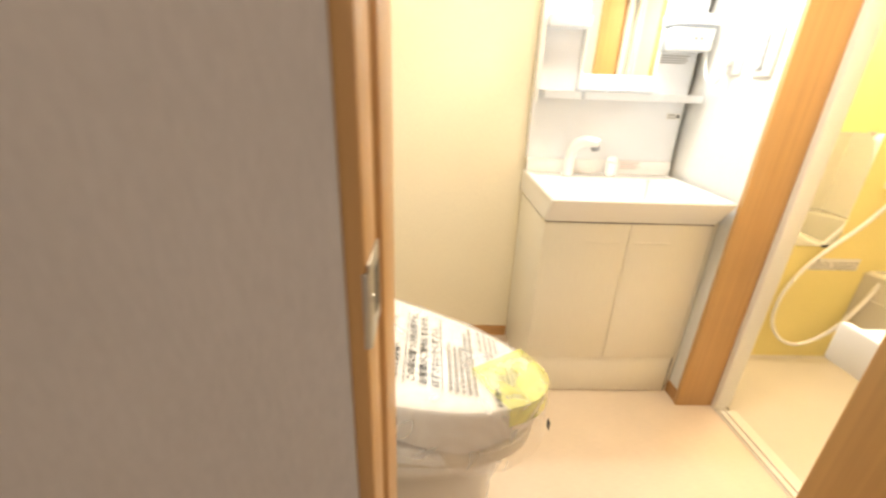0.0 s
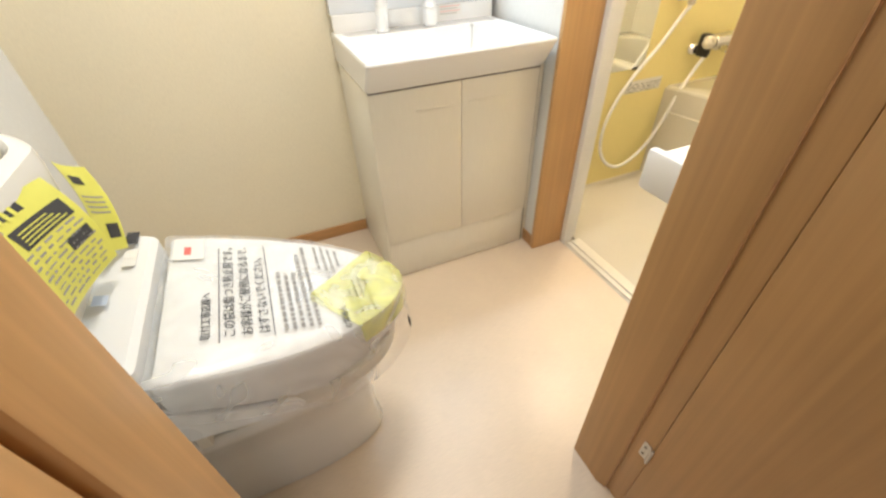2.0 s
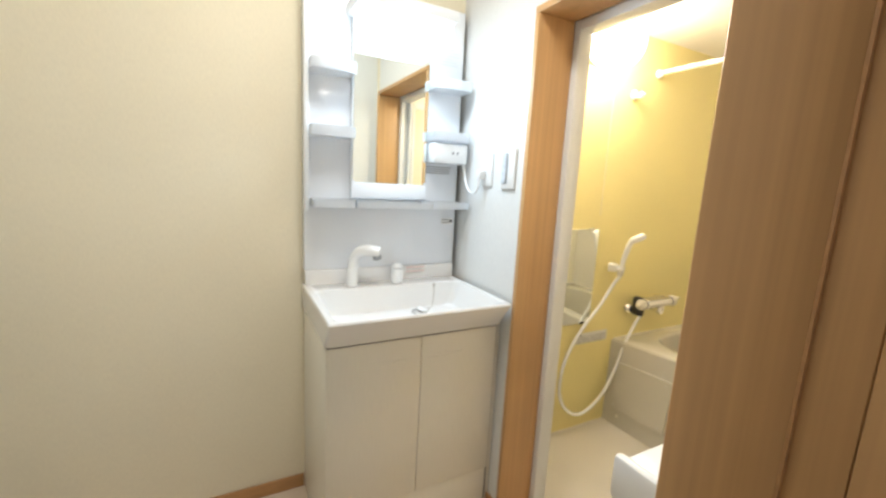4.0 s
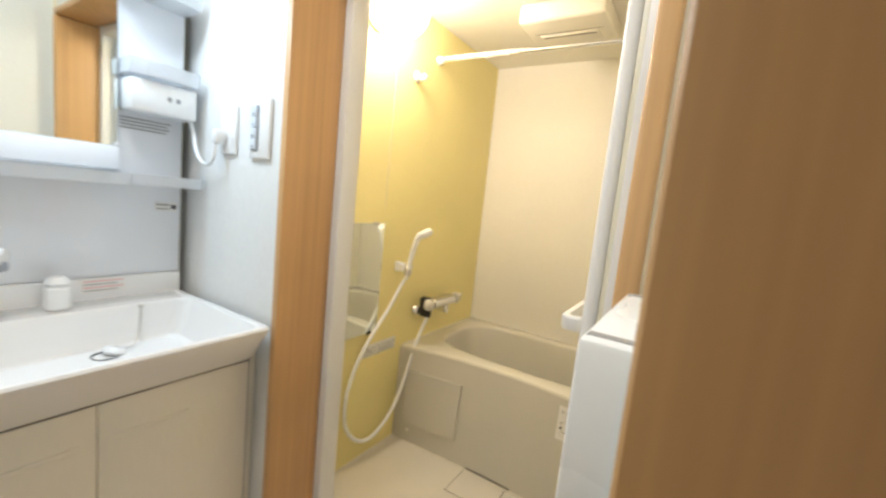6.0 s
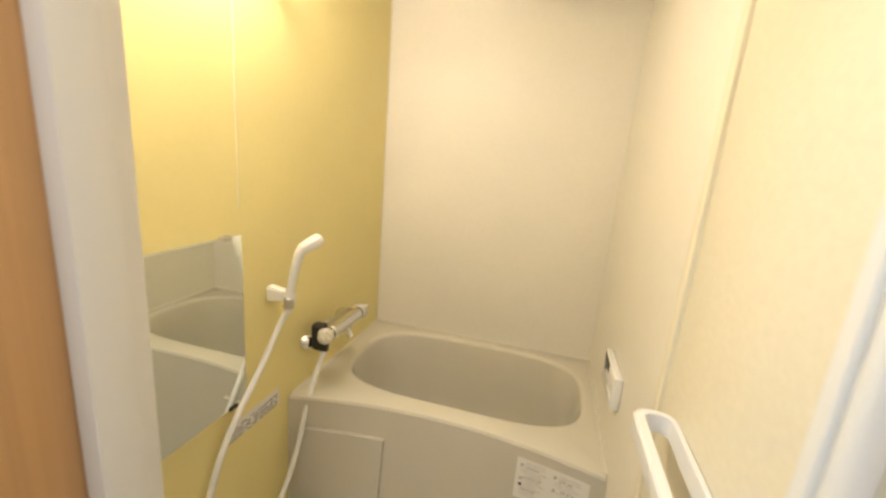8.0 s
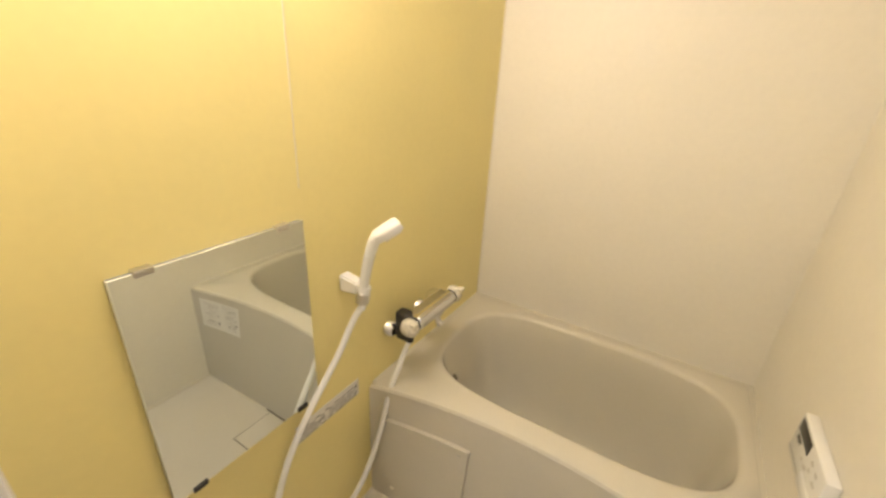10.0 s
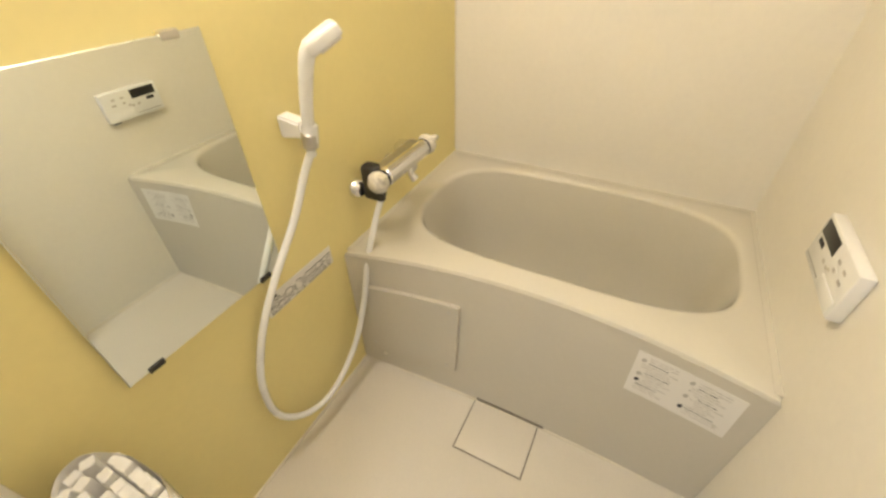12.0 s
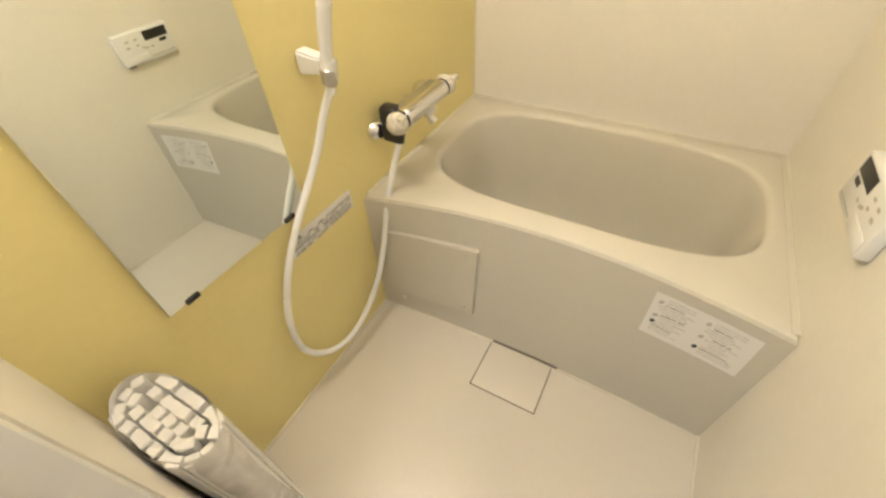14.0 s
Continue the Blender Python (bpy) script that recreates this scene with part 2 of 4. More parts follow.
def crumple(bm, amount, scale, axis=None):
    """Uneven folds by smooth noise."""
    bm.normal_update()
    for v in bm.verts:
        k = noise.noise(v.co * scale) + 0.5 * noise.noise(v.co * scale * 2.3 + Vector((5, 1, 2)))
        v.co += (axis or v.normal) * k * amount
    return bm


def words(name, text, size, m, mat, parent, label="printed words", thick=0.0004):
    """Lettering in the built-in font, as a mesh part."""
    curve = bpy.data.curves.new("scratch", "FONT")
    curve.body, curve.size, curve.extrude = text, size, thick
    ob = bpy.data.objects.new("scratch", curve)
    scene.collection.objects.link(ob)
    bpy.context.view_layer.update()
    mesh = bpy.data.meshes.new_from_object(ob.evaluated_get(bpy.context.evaluated_depsgraph_get()))
    bpy.data.objects.remove(ob)
    mesh.name = name
    mesh.materials.clear()
    mesh.materials.append(mat)
    made = new(name, mesh)
    made.matrix_world = m
    made.parent = parent
    made["label"] = label
    return made

# ---- rooms: plan in metres ----
WX0, WX1, WY0, WY1, WZ = -0.03, 1.475, 1.465, 2.735, 2.30      # washroom
WYR = 1.500                                                    # washroom face of the wall past the door
BX0, BX1, BY0, BY1, BF, BZ = 1.69, 3.105, 1.592, 2.603, -0.02, 1.945   # bathroom
DX0, DX1, HEAD = 0.420, 1.100, 2.00                             # entry opening
HYR = 1.345                                                      # hall face beside the hinges
HY = 1.31                                                      # hall face of the entry wall
OY0, OY1, OTOP = 1.565, 2.262, 1.735                             # bath opening

setting("floor", box(-0.9, 1.607, -0.4, 2.86, -0.12, 0.0), SHEET, "pale wood-look vinyl sheet floor, glossy")
setting("wall_north", box(-0.15, 1.60, WY1, WY1 + 0.12, 0, WZ), PAPER, "cream textured wallpaper wall")
setting("wall_west", box(WX0 - 0.12, WX0, HY, WY1, 0, WZ), PAPER_WHITE, "white textured wallpaper wall")
bm = box(WX0, DX0 - 0.022, HY, WY0, 0, WZ)
box(DX1 + 0.022, 1.605, HYR, WYR, 0, WZ, bm=bm)
box(DX0 - 0.022, DX1 + 0.022, HY, WY0, HEAD + 0.022, WZ, bm=bm)
setting("wall_south", bm, PAPER_WHITE, "white wallpaper wall round the entry door")
bm = box(WX1, 1.605, OY1 + 0.02, WY1, 0, WZ)
box(WX1, 1.605, OY0 - 0.02, OY1 + 0.02, OTOP + 0.02, WZ, bm=bm)
setting("wall_east", bm, PAPER_WHITE, "white wallpaper wall beside the bathroom opening")
# this stretch of the east wall is coloured cream, the rest white
setting("wall_east_corner", box(WX1, 1.605, WYR, OY0 - 0.028, 0, WZ), PAPER, "cream-coloured wall strip between bathroom opening and corner")
setting("ceiling", box(-0.9, 1.60, -0.4, WY1, WZ, WZ + 0.1), CEIL, "plain white papered ceiling")
# hall; its south, west and east walls are unseen, added to close it off
setting("hall_wall_entry", box(-0.78, DX0 - 0.0155, HY - 0.012, HY - 0.002, 0, WZ), PAPER_HALL, "grey wallpaper in the dim hall")
bm = box(DX1 + 0.046, 1.60, HYR - 0.012, HYR - 0.002, 0, WZ)
setting("hall_wall_hinge", bm, PAPER_HALL, "grey wallpaper beside the door hinges")
setting("hall_wall_south", box(-0.9, 1.60, -0.42, -0.30, 0, WZ), PAPER_HALL, "unseen hall wall added to close the hall, grey wallpaper")
setting("hall_wall_west", box(-0.9, -0.78, -0.30, HY - 0.002, 0, WZ), PAPER_HALL, "unseen hall end wall added to close the hall, grey wallpaper")
setting("hall_wall_east", box(1.50, 1.60, -0.30, HYR - 0.012, 0, WZ), PAPER_HALL, "unseen hall side wall added to close the hall, grey wallpaper")

# baseboards
bm = box(WX0, 0.855, WY1 - 0.009, WY1 - 0.001, 0, 0.053, 0.002)
box(WX0 + 0.001, WX0 + 0.009, WY0, WY1 - 0.01, 0, 0.053, 0.002, bm)
box(WX0 + 0.01, DX0 - 0.05, WY0 + 0.001, WY0 + 0.009, 0, 0.053, 0.002, bm)
box(DX1 + 0.05, WX1 - 0.01, WYR + 0.001, WYR + 0.009, 0, 0.053, 0.002, bm)
box(WX1 - 0.009, WX1 - 0.001, OY1 + 0.003, 2.352, 0, 0.053, 0.002, bm)
box(WX1 - 0.009, WX1 - 0.001, WYR + 0.01, OY0 - 0.031, 0, 0.053, 0.002, bm)
setting("baseboard", bm, WOOD_TRIM, "narrow honey wood baseboard")

# entry door frame: jambs, stops, casings
entry = tagged(new("door_frame_entry"), "honey wood door frame with brass-grey strike plate", "door frame", "", "structure")
part("jamb", box(DX0 - 0.0215, DX0 - 0.010, HY - 0.010, 1.454, 0, HEAD), WOOD, entry)
part("jamb_face", box(DX0 - 0.015, DX0, HY - 0.014, 1.351, 0, HEAD, 0.003), WOOD, entry)
part("door_stop", box(DX0 - 0.015, DX0 + 0.005, 1.360, 1.458, 0, HEAD, 0.004), WOOD, entry)
# hinge side: the stop has a chamfered hall edge, then a groove, then the bare jamb that carries the hinges
part("jamb", box(DX1 + 0.0085, DX1 + 0.0215, HYR - 0.004, 1.4985, 0, HEAD, 0.002), WOOD, entry)
stop = [(DX1 - 0.005, 1.407), (DX1 - 0.005, 1.4965), (DX1 - 0.002, 1.499), (DX1 + 0.008, 1.499), (DX1 + 0.008, 1.388), (DX1 + 0.004, 1.388)]
part("door_stop", loft([[Vector((x, y, z)) for x, y in stop] for z in (0, HEAD)]), WOOD, entry)
part("gasket", box(DX1 + 0.0035, DX1 + 0.0083, 1.3845, 1.3878, 0.004, HEAD - 0.004), WOOD_TRIM, entry, "brown rubber door gasket")
part("door_head", box(DX0, DX1, HY - 0.018, 1.480, HEAD, HEAD + 0.021, 0.003), WOOD, entry)
strike = part("strike_plate", box(DX0 + 0.0003, DX0 + 0.0022, 1.2980, 1.3495, 0.976, 1.046, 0.0008), STEEL, entry, "steel strike plate")
part("strike_lip", box(DX0 - 0.003, DX0 + 0.0016, 1.2948, 1.2976, 0.978, 1.040, 0.0005), STEEL, strike)
part("latch_hole", box(DX0 + 0.002, DX0 + 0.0027, 1.321, 1.3415, 0.993, 1.032, 0.001, seg=1), BLACK, strike)
part("screw", rod((DX0 + 0.002, 1.311, 1.013), (DX0 + 0.0029, 1.311, 1.013), 0.0035, n=10), STEEL, strike)
part("screw", rod((DX0 + 0.002, 1.332, 0.983), (DX0 + 0.0029, 1.332, 0.983), 0.0035, n=10), STEEL, strike)

# entry door leaf, open into the hall
leaf = tagged(new("door_entry"), "honey wood veneer door standing open to the hall", "door", "", "structure")
SWING = Matrix.Translation((DX1 + 0.008, 1.3402, 0)) @ Matrix.Rotation(radians(7), 4, "Z") @ Matrix.Translation((-DX1 - 0.008, -1.3402, 0))
part("leaf", turned(box(DX1 + 0.008, DX1 + 0.042, 0.665, 1.3402, 0.008, HEAD - 0.004, 0.002), SWING), WOOD, leaf)
for z in (0.238, 1.72):
    hinge = part("hinge", rod((DX1 + 0.004, 1.3410, z), (DX1 + 0.004, 1.3410, z + 0.050), 0.0036), STEEL, leaf, "steel hinge")
    part("hinge_plate", box(DX1 + 0.0062, DX1 + 0.0083, 1.346, 1.364, z, z + 0.050, 0.0008), STEEL, hinge)
    for k in (0.012, 0.036):
        part("screw", rod((DX1 + 0.0054, 1.356, z + k), (DX1 + 0.0062, 1.356, z + k), 0.003, n=10), SEAM, hinge)
part("door_handle", turned(tube([(DX1 + 0.006, 0.73, 0.98), (DX1 - 0.045, 0.73, 0.98), (DX1 - 0.055, 0.75, 0.98), (DX1 - 0.055, 0.85, 0.98)], 0.009), SWING), STEEL, leaf, "steel lever handle")

# bath opening: wood lining
lining = tagged(new("door_frame_bath"), "honey wood lining round the bathroom opening", "door frame", "", "structure")
part("jamb", box(WX1 - 0.012, 1.648, OY1, OY1 + 0.019, 0, OTOP, 0.003), WOOD, lining)
part("jamb", box(WX1 - 0.012, 1.648, OY0 - 0.030, OY0, 0, OTOP, 0.008, seg=4), WOOD, lining)
part("door_head", box(WX1 - 0.012, 1.604, OY0 - 0.019, OY1 + 0.019, OTOP, OTOP + 0.02, 0.003), WOOD, lining)

# bathroom shell
# shower floor: flat in the middle, rising gently to both sides
section = ((BY0, BF - 0.06), (BY0, BF + 0.010), (1.850, BF), (2.310, BF), (BY1, BF + 0.010), (BY1, BF - 0.06))
bm = loft([[Vector((x, y, z)) for y, z in section] for x in (1.692, BX1)])
for face in bm.faces:
    face.smooth = False
setting("bath_floor", bm, BATHFLOOR, "cream resin bathroom floor")
setting("bath_wall_north", box(1.607, BX1 + 0.05, BY1, BY1 + 0.05, BF, BZ), YELLOW, "plain yellow bathroom wall panel")
setting("bath_wall_east", box(BX1, BX1 + 0.05, BY0, BY1 - 0.001, BF, BZ), BATHWHITE, "off-white bathroom wall panel")
setting("bath_wall_south", box(1.607, BX1 + 0.05, BY0 - 0.05, BY0, BF, BZ), BATHWHITE, "off-white bathroom wall panel")
bm = box(1.652, BX0, 2.280, BY1 - 0.001, BF, BZ)
box(1.652, BX0, BY0, 2.280, OTOP + 0.01, BZ, bm=bm)
setting("bath_wall_west", bm, BATHWHITE, "off-white bathroom wall panel beside the door")
setting("bath_ceiling", box(1.607, BX1 + 0.05, BY0 - 0.05, BY1 + 0.05, BZ, BZ + 0.04), BATHWHITE, "off-white bathroom ceiling panel")
# corner beads and panel joints
trim = tagged(new("bath_trim"), "pale sealant beads along the bathroom panels", "trim", "", "structure")
part("bead", box(BX1 - 0.004, BX1 + 0.002, BY1 - 0.004, BY1 + 0.002, 0.46, BZ, 0.002), SEALANT, trim)
part("bead", box(1.70, 2.40, BY1 - 0.006, BY1 + 0.001, BF + 0.008, BF + 0.015, 0.002), SEALANT, trim)
part("bead", box(1.70, 2.40, BY0 - 0.001, BY0 + 0.006, BF + 0.008, BF + 0.015, 0.002), SEALANT, trim)
part("panel_joint", box(2.205, 2.207, BY1 - 0.0015, BY1 - 0.0002, 1.10, BZ), SEALANT, trim)

# white bath door frame with its sill track
bframe = tagged(new("door_frame_folding"), "white aluminium folding door frame with sill track", "door frame", "", "structure")
part("post", box(1.606, 1.650, 2.236, OY1 - 0.0004, 0, OTOP, 0.0015), ALU, bframe)
part("post_lip", box(1.6505, 1.688, 2.262, 2.279, 0, OTOP, 0.003), ALU, bframe)
part("post", box(1.606, 1.650, OY0 + 0.0004, 1.5962, 0, OTOP, 0.002), ALU, bframe)
part("post_lip", box(1.6505, 1.664, OY0 + 0.004, 1.5952, 0, OTOP, 0.001), ALU, bframe)
part("head_rail", box(1.606, 1.668, 1.603, 2.235, OTOP - 0.03, OTOP - 0.001, 0.003), ALU, bframe)
part("sill", box(1.608, 1.6915, 1.603, 2.235, -0.06, 0.004, 0.003), RESIN_CREAM, bframe, "ivory door sill")
part("sill_rail", box(1.612, 1.618, 1.603, 2.235, 0.0045, 0.014, 0.002), RESIN_CREAM, bframe)
part("sill_rail", box(1.640, 1.646, 1.603, 2.235, 0.0045, 0.012, 0.002), RESIN_CREAM, bframe)

# folding door, folded open against the far side
fold = tagged(new("door_folding"), "folded white bathroom door with frosted panes", "door", "", "structure")
for y in (1.6095, 1.634):
    one = part("leaf", box(1.676, 1.990, y - 0.004, y + 0.004, 0.05, OTOP - 0.06, 0.002), DOORPANE, fold, "frosted cream pane")
    part("stile", box(1.652 if y < 1.62 else 1.668, 1.684, y - 0.0105 if y < 1.62 else y - 0.0072, y + 0.0030 if y < 1.62 else y + 0.0072, 0.02, OTOP - 0.035, 0.001), STILE if y < 1.62 else ALU, one)
    part("stile", box(1.984, 2.008, y - 0.011, y + 0.011, 0.012, OTOP - 0.035, 0.004), STILE, one)
    part("rail", box(1.685, 1.9835, y - 0.008, y + 0.008, 0.02, 0.055, 0.003), ALU, one)
    part("rail", box(1.685, 1.9835, y - 0.008, y + 0.008, OTOP - 0.07, OTOP - 0.035, 0.003), ALU, one)
part("gasket", box(1.6740, 1.700, 1.5964, 1.5986, 0.02, OTOP - 0.04), BLACK, fold, "black rubber gasket")
part("edge_pole", rod((1.658, 1.6255, 0.016), (1.658, 1.6255, OTOP - 0.04), 0.0128), ALU, fold, "rounded white edge rail")
low, high = 0.922, 0.952
bar = [rounded(1.715, 1.930, 1.6395, 1.692, 0.020, low), rounded(1.713, 1.932, 1.6390, 1.694, 0.021, low + 0.006), rounded(1.713, 1.932, 1.6390, 1.694, 0.021, high - 0.004), rounded(1.716, 1.929, 1.640, 1.691, 0.019, high),
       rounded(1.725, 1.920, 1.646, 1.681, 0.014, high), rounded(1.727, 1.918, 1.647, 1.679, 0.013, low + 0.004), rounded(1.715, 1.930, 1.6395, 1.692, 0.020, low)]
part("grip", loft(bar, cap0=False, cap1=False), ALU, fold, "white looped door grip")

# ---- bathroom things ----
TUBZ = 0.452


def apron_x(y, z):
    """The bowed front of the tub: set back in the middle, more so at the top."""
    s = min(max((y - BY0) / (BY1 - BY0), 0), 1)
    q, h = 4 * s * (1 - s), (z - BF) / (TUBZ - BF)
    return 2.398 + q * (0.075 * h + 0.022 * (1 - h))


def apron_sheet(y0, y1, z0, z1, lift, thick, r=0.0, n=10):
    """A thin plate that follows the bowed front."""
    bm = bmesh.new()
    rows = []
    for k in range(n + 1):
        y = y0 + (y1 - y0) * k / n
        rows.append([bm.verts.new((apron_x(y, z) - d, y, z)) for z, d in ((z0, lift), (z0, lift + thick), (z1, lift + thick), (z1, lift))])
    for a, b in zip(rows, rows[1:]):
        for i in range(4):
            j = (i + 1) % 4
            bm.faces.new((a[i], a[j], b[j], b[i]))
    bm.faces.new(rows[0]), bm.faces.new(rows[-1][::-1])
    return bm


def bathtub():
    tub = thing("bathtub", "greige acrylic bathtub with bowed front, between two walls", "bathtub", at=(2.75, 2.1, BF))
    tub.location = (0, 0, 0)
    y0, y1, x1 = BY0 + 0.0004, BY1 - 0.0004, BX1 - 0.0004
    n = 24

    def outer(inset, z):
        pts = [(apron_x(y1 - inset - (y1 - y0 - 2 * inset) * i / n, z) + inset, y1 - inset - (y1 - y0 - 2 * inset) * i / n, z) for i in range(n)]
        pts += [(apron_x(y0, z) + inset + (x1 - 2 * inset - apron_x(y0, z)) * i / n, y0 + inset, z) for i in range(n)]
        pts += [(x1 - inset, y0 + inset + (y1 - y0 - 2 * inset) * i / n, z) for i in range(n)]
        pts += [(x1 - inset - (x1 - 2 * inset - apron_x(y1, z)) * i / n, y1 - inset, z) for i in range(n)]
        return [Vector(p) for p in pts]

    def hole(grow, z, bow=0.055):
        """Rounded opening, matched point by point to the outer loop."""
        out = []
        cx, cy = 2.797, 2.080
        a, b = 0.253 + grow, 0.437 + grow
        for p in outer(0, TUBZ):
            d = Vector((p.x - cx, p.y - cy))
            d = Vector((d.x / 0.33, d.y / 0.505))
            k = (abs(d.x) ** 3.4 + abs(d.y) ** 3.4) ** (-1 / 3.4)
            x, y = cx + a * d.x * k, cy + b * d.y * k
            if x < cx:
                x += bow * 0.25 * max(0, 1 - ((y - cy) / b) ** 2)
            out.append(Vector((x, y, z)))
        return out

    top = [outer(0.0, TUBZ - 0.012), outer(0.004, TUBZ - 0.003), outer(0.012, TUBZ), hole(0.019, TUBZ), hole(0.012, TUBZ - 0.0012), hole(0.006, TUBZ - 0.0045), hole(0.002, TUBZ - 0.009), hole(0.0, TUBZ - 0.016)]
    inner = [hole(-0.012, TUBZ - 0.08), hole(-0.03, TUBZ - 0.25), hole(-0.05, TUBZ - 0.37), hole(-0.085, TUBZ - 0.42), hole(-0.15, TUBZ - 0.435)]
    part("basin", loft(top + inner, cap0=False), TUB, tub)
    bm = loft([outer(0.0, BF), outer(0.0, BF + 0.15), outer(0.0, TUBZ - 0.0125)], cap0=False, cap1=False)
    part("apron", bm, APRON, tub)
    # recess not cut: its shade is a dark strip laid on the apron
    part("toe_shade", apron_sheet(1.985, 2.195, BF + 0.0065, BF + 0.013, 0.0002, 0.0042), SEAM, tub, "dark strip for the shade in the recess over the drain")
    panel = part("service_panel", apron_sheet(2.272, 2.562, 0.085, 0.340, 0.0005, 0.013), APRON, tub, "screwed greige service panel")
    for y, z in ((2.30, 0.318), (2.54, 0.318), (2.30, 0.107), (2.54, 0.107)):
        x = apron_x(y, z) - 0.0137
        part("screw", rod((x - 0.002, y, z), (x, y, z), 0.006, n=12), STEEL, panel)
    part("foot_bead", apron_sheet(y0, y1, BF, BF + 0.006, 0.0, 0.004, n=24), SEALANT, tub)
    part("inlet", rod((2.74, 2.500, 0.285), (2.74, 2.482, 0.285), 0.017, 0.014, n=18), SEAM, tub, "dark round water inlet")
    part("cap", rod((apron_x(2.520, 0.045) - 0.004, 2.520, 0.045), (apron_x(2.520, 0.045) + 0.002, 2.520, 0.045), 0.008, n=14), RESIN_CREAM, tub, "small round cap")
    for name, f in (("flange", box(2.415, BX1 - 0.001, BY0 - 0.001, BY0 + 0.014, TUBZ - 0.010, TUBZ + 0.0012)), ("flange", box(2.415, BX1 - 0.001, BY1 - 0.014, BY1 + 0.001, TUBZ - 0.010, TUBZ + 0.0012)), ("flange", box(BX1 - 0.014, BX1 + 0.001, BY0, BY1, TUBZ - 0.010, TUBZ + 0.0015))):
        part(name, f, TUB, tub)
    return tub


def apron_label():
    lab = thing("warning_label", "white printed warning label stuck on the tub front", "label")
    part("sheet", apron_sheet(1.630, 1.836, 0.278, 0.410, 0.0006, 0.0008), STICKER, lab)
    rnd = random.Random(4)
    for col, (ya, yb) in enumerate(((1.825, 1.745), (1.728, 1.645))):
        for i in range(14):
            z = 0.400 - 0.0080 * i - 0.003 * col
            if z < 0.287:
                continue
            left = ya - (0.016 if i in (0, 1, 2, 5, 6, 8, 9) else 0.004) - (0.01 if col and i > 5 else 0)
            right = yb + rnd.uniform(0, 0.03)
            here = right
            while here < left:
                run = min(rnd.uniform(0.008, 0.024), left - here)
                part("print_mark", apron_sheet(here, here + run, z - 0.0009, z + 0.0009, 0.0016, 0.0003, n=2), INK if i in (2, 6, 11) else KEYGREY, lab)
                here += run + rnd.uniform(0.0012, 0.0030)
        for z, mat in ((0.388, KEYGREY), (0.345, KEYGREY), (0.325 if col == 0 else 0.308, INK)):
            y = ya - 0.006
            x = apron_x(y, z) - 0.0016
            part("pictogram", turned(rod((x - 0.0004, 0, 0), (x, 0, 0), 0.0062, n=14, ends=False), Matrix.Translation((0, y, z))), mat, lab)


def drain():
    d = thing("drain_cover", "square cream floor drain cover at the tub front", "drain cover")
    part("joint", box(2.254, 2.428, 1.998, 2.202, BF + 0.0002, BF + 0.0008), SEAM, d)
    part("plate", box(2.2580, 2.440, 2.0020, 2.1980, BF + 0.0004, BF + 0.0025, 0.0008), BATHFLOOR, d)


def wall_mirror():
    m = thing("bath_mirror", "frameless bathroom mirror held by steel clips", "mirror")
    x0, x1, z0, z1, y = 1.858, 2.200, 0.568, 1.036, 2.590
    part("backing", box(x0 + 0.002, x1 - 0.002, y + 0.0045, BY1 - 0.0006, z0 + 0.002, z1 - 0.002), SLOT, m)
    part("glass", box(x0, x1, y, y + 0.004, z0, z1, 0.0012, seg=1), MIRROR, m)
    for x, z, up in ((1.905, z1, 1), (2.150, z1, 1), (1.905, z0, -1), (2.150, z0, -1)):
        a, b = sorted((z - up * 0.008, z + up * 0.004))
        part("clip", box(x - 0.014, x + 0.014, y - 0.003, BY1 - 0.0006, a, b, 0.002), STEEL if up > 0 else BLACK, m, "steel mirror clip" if up > 0 else "dark mirror clip")


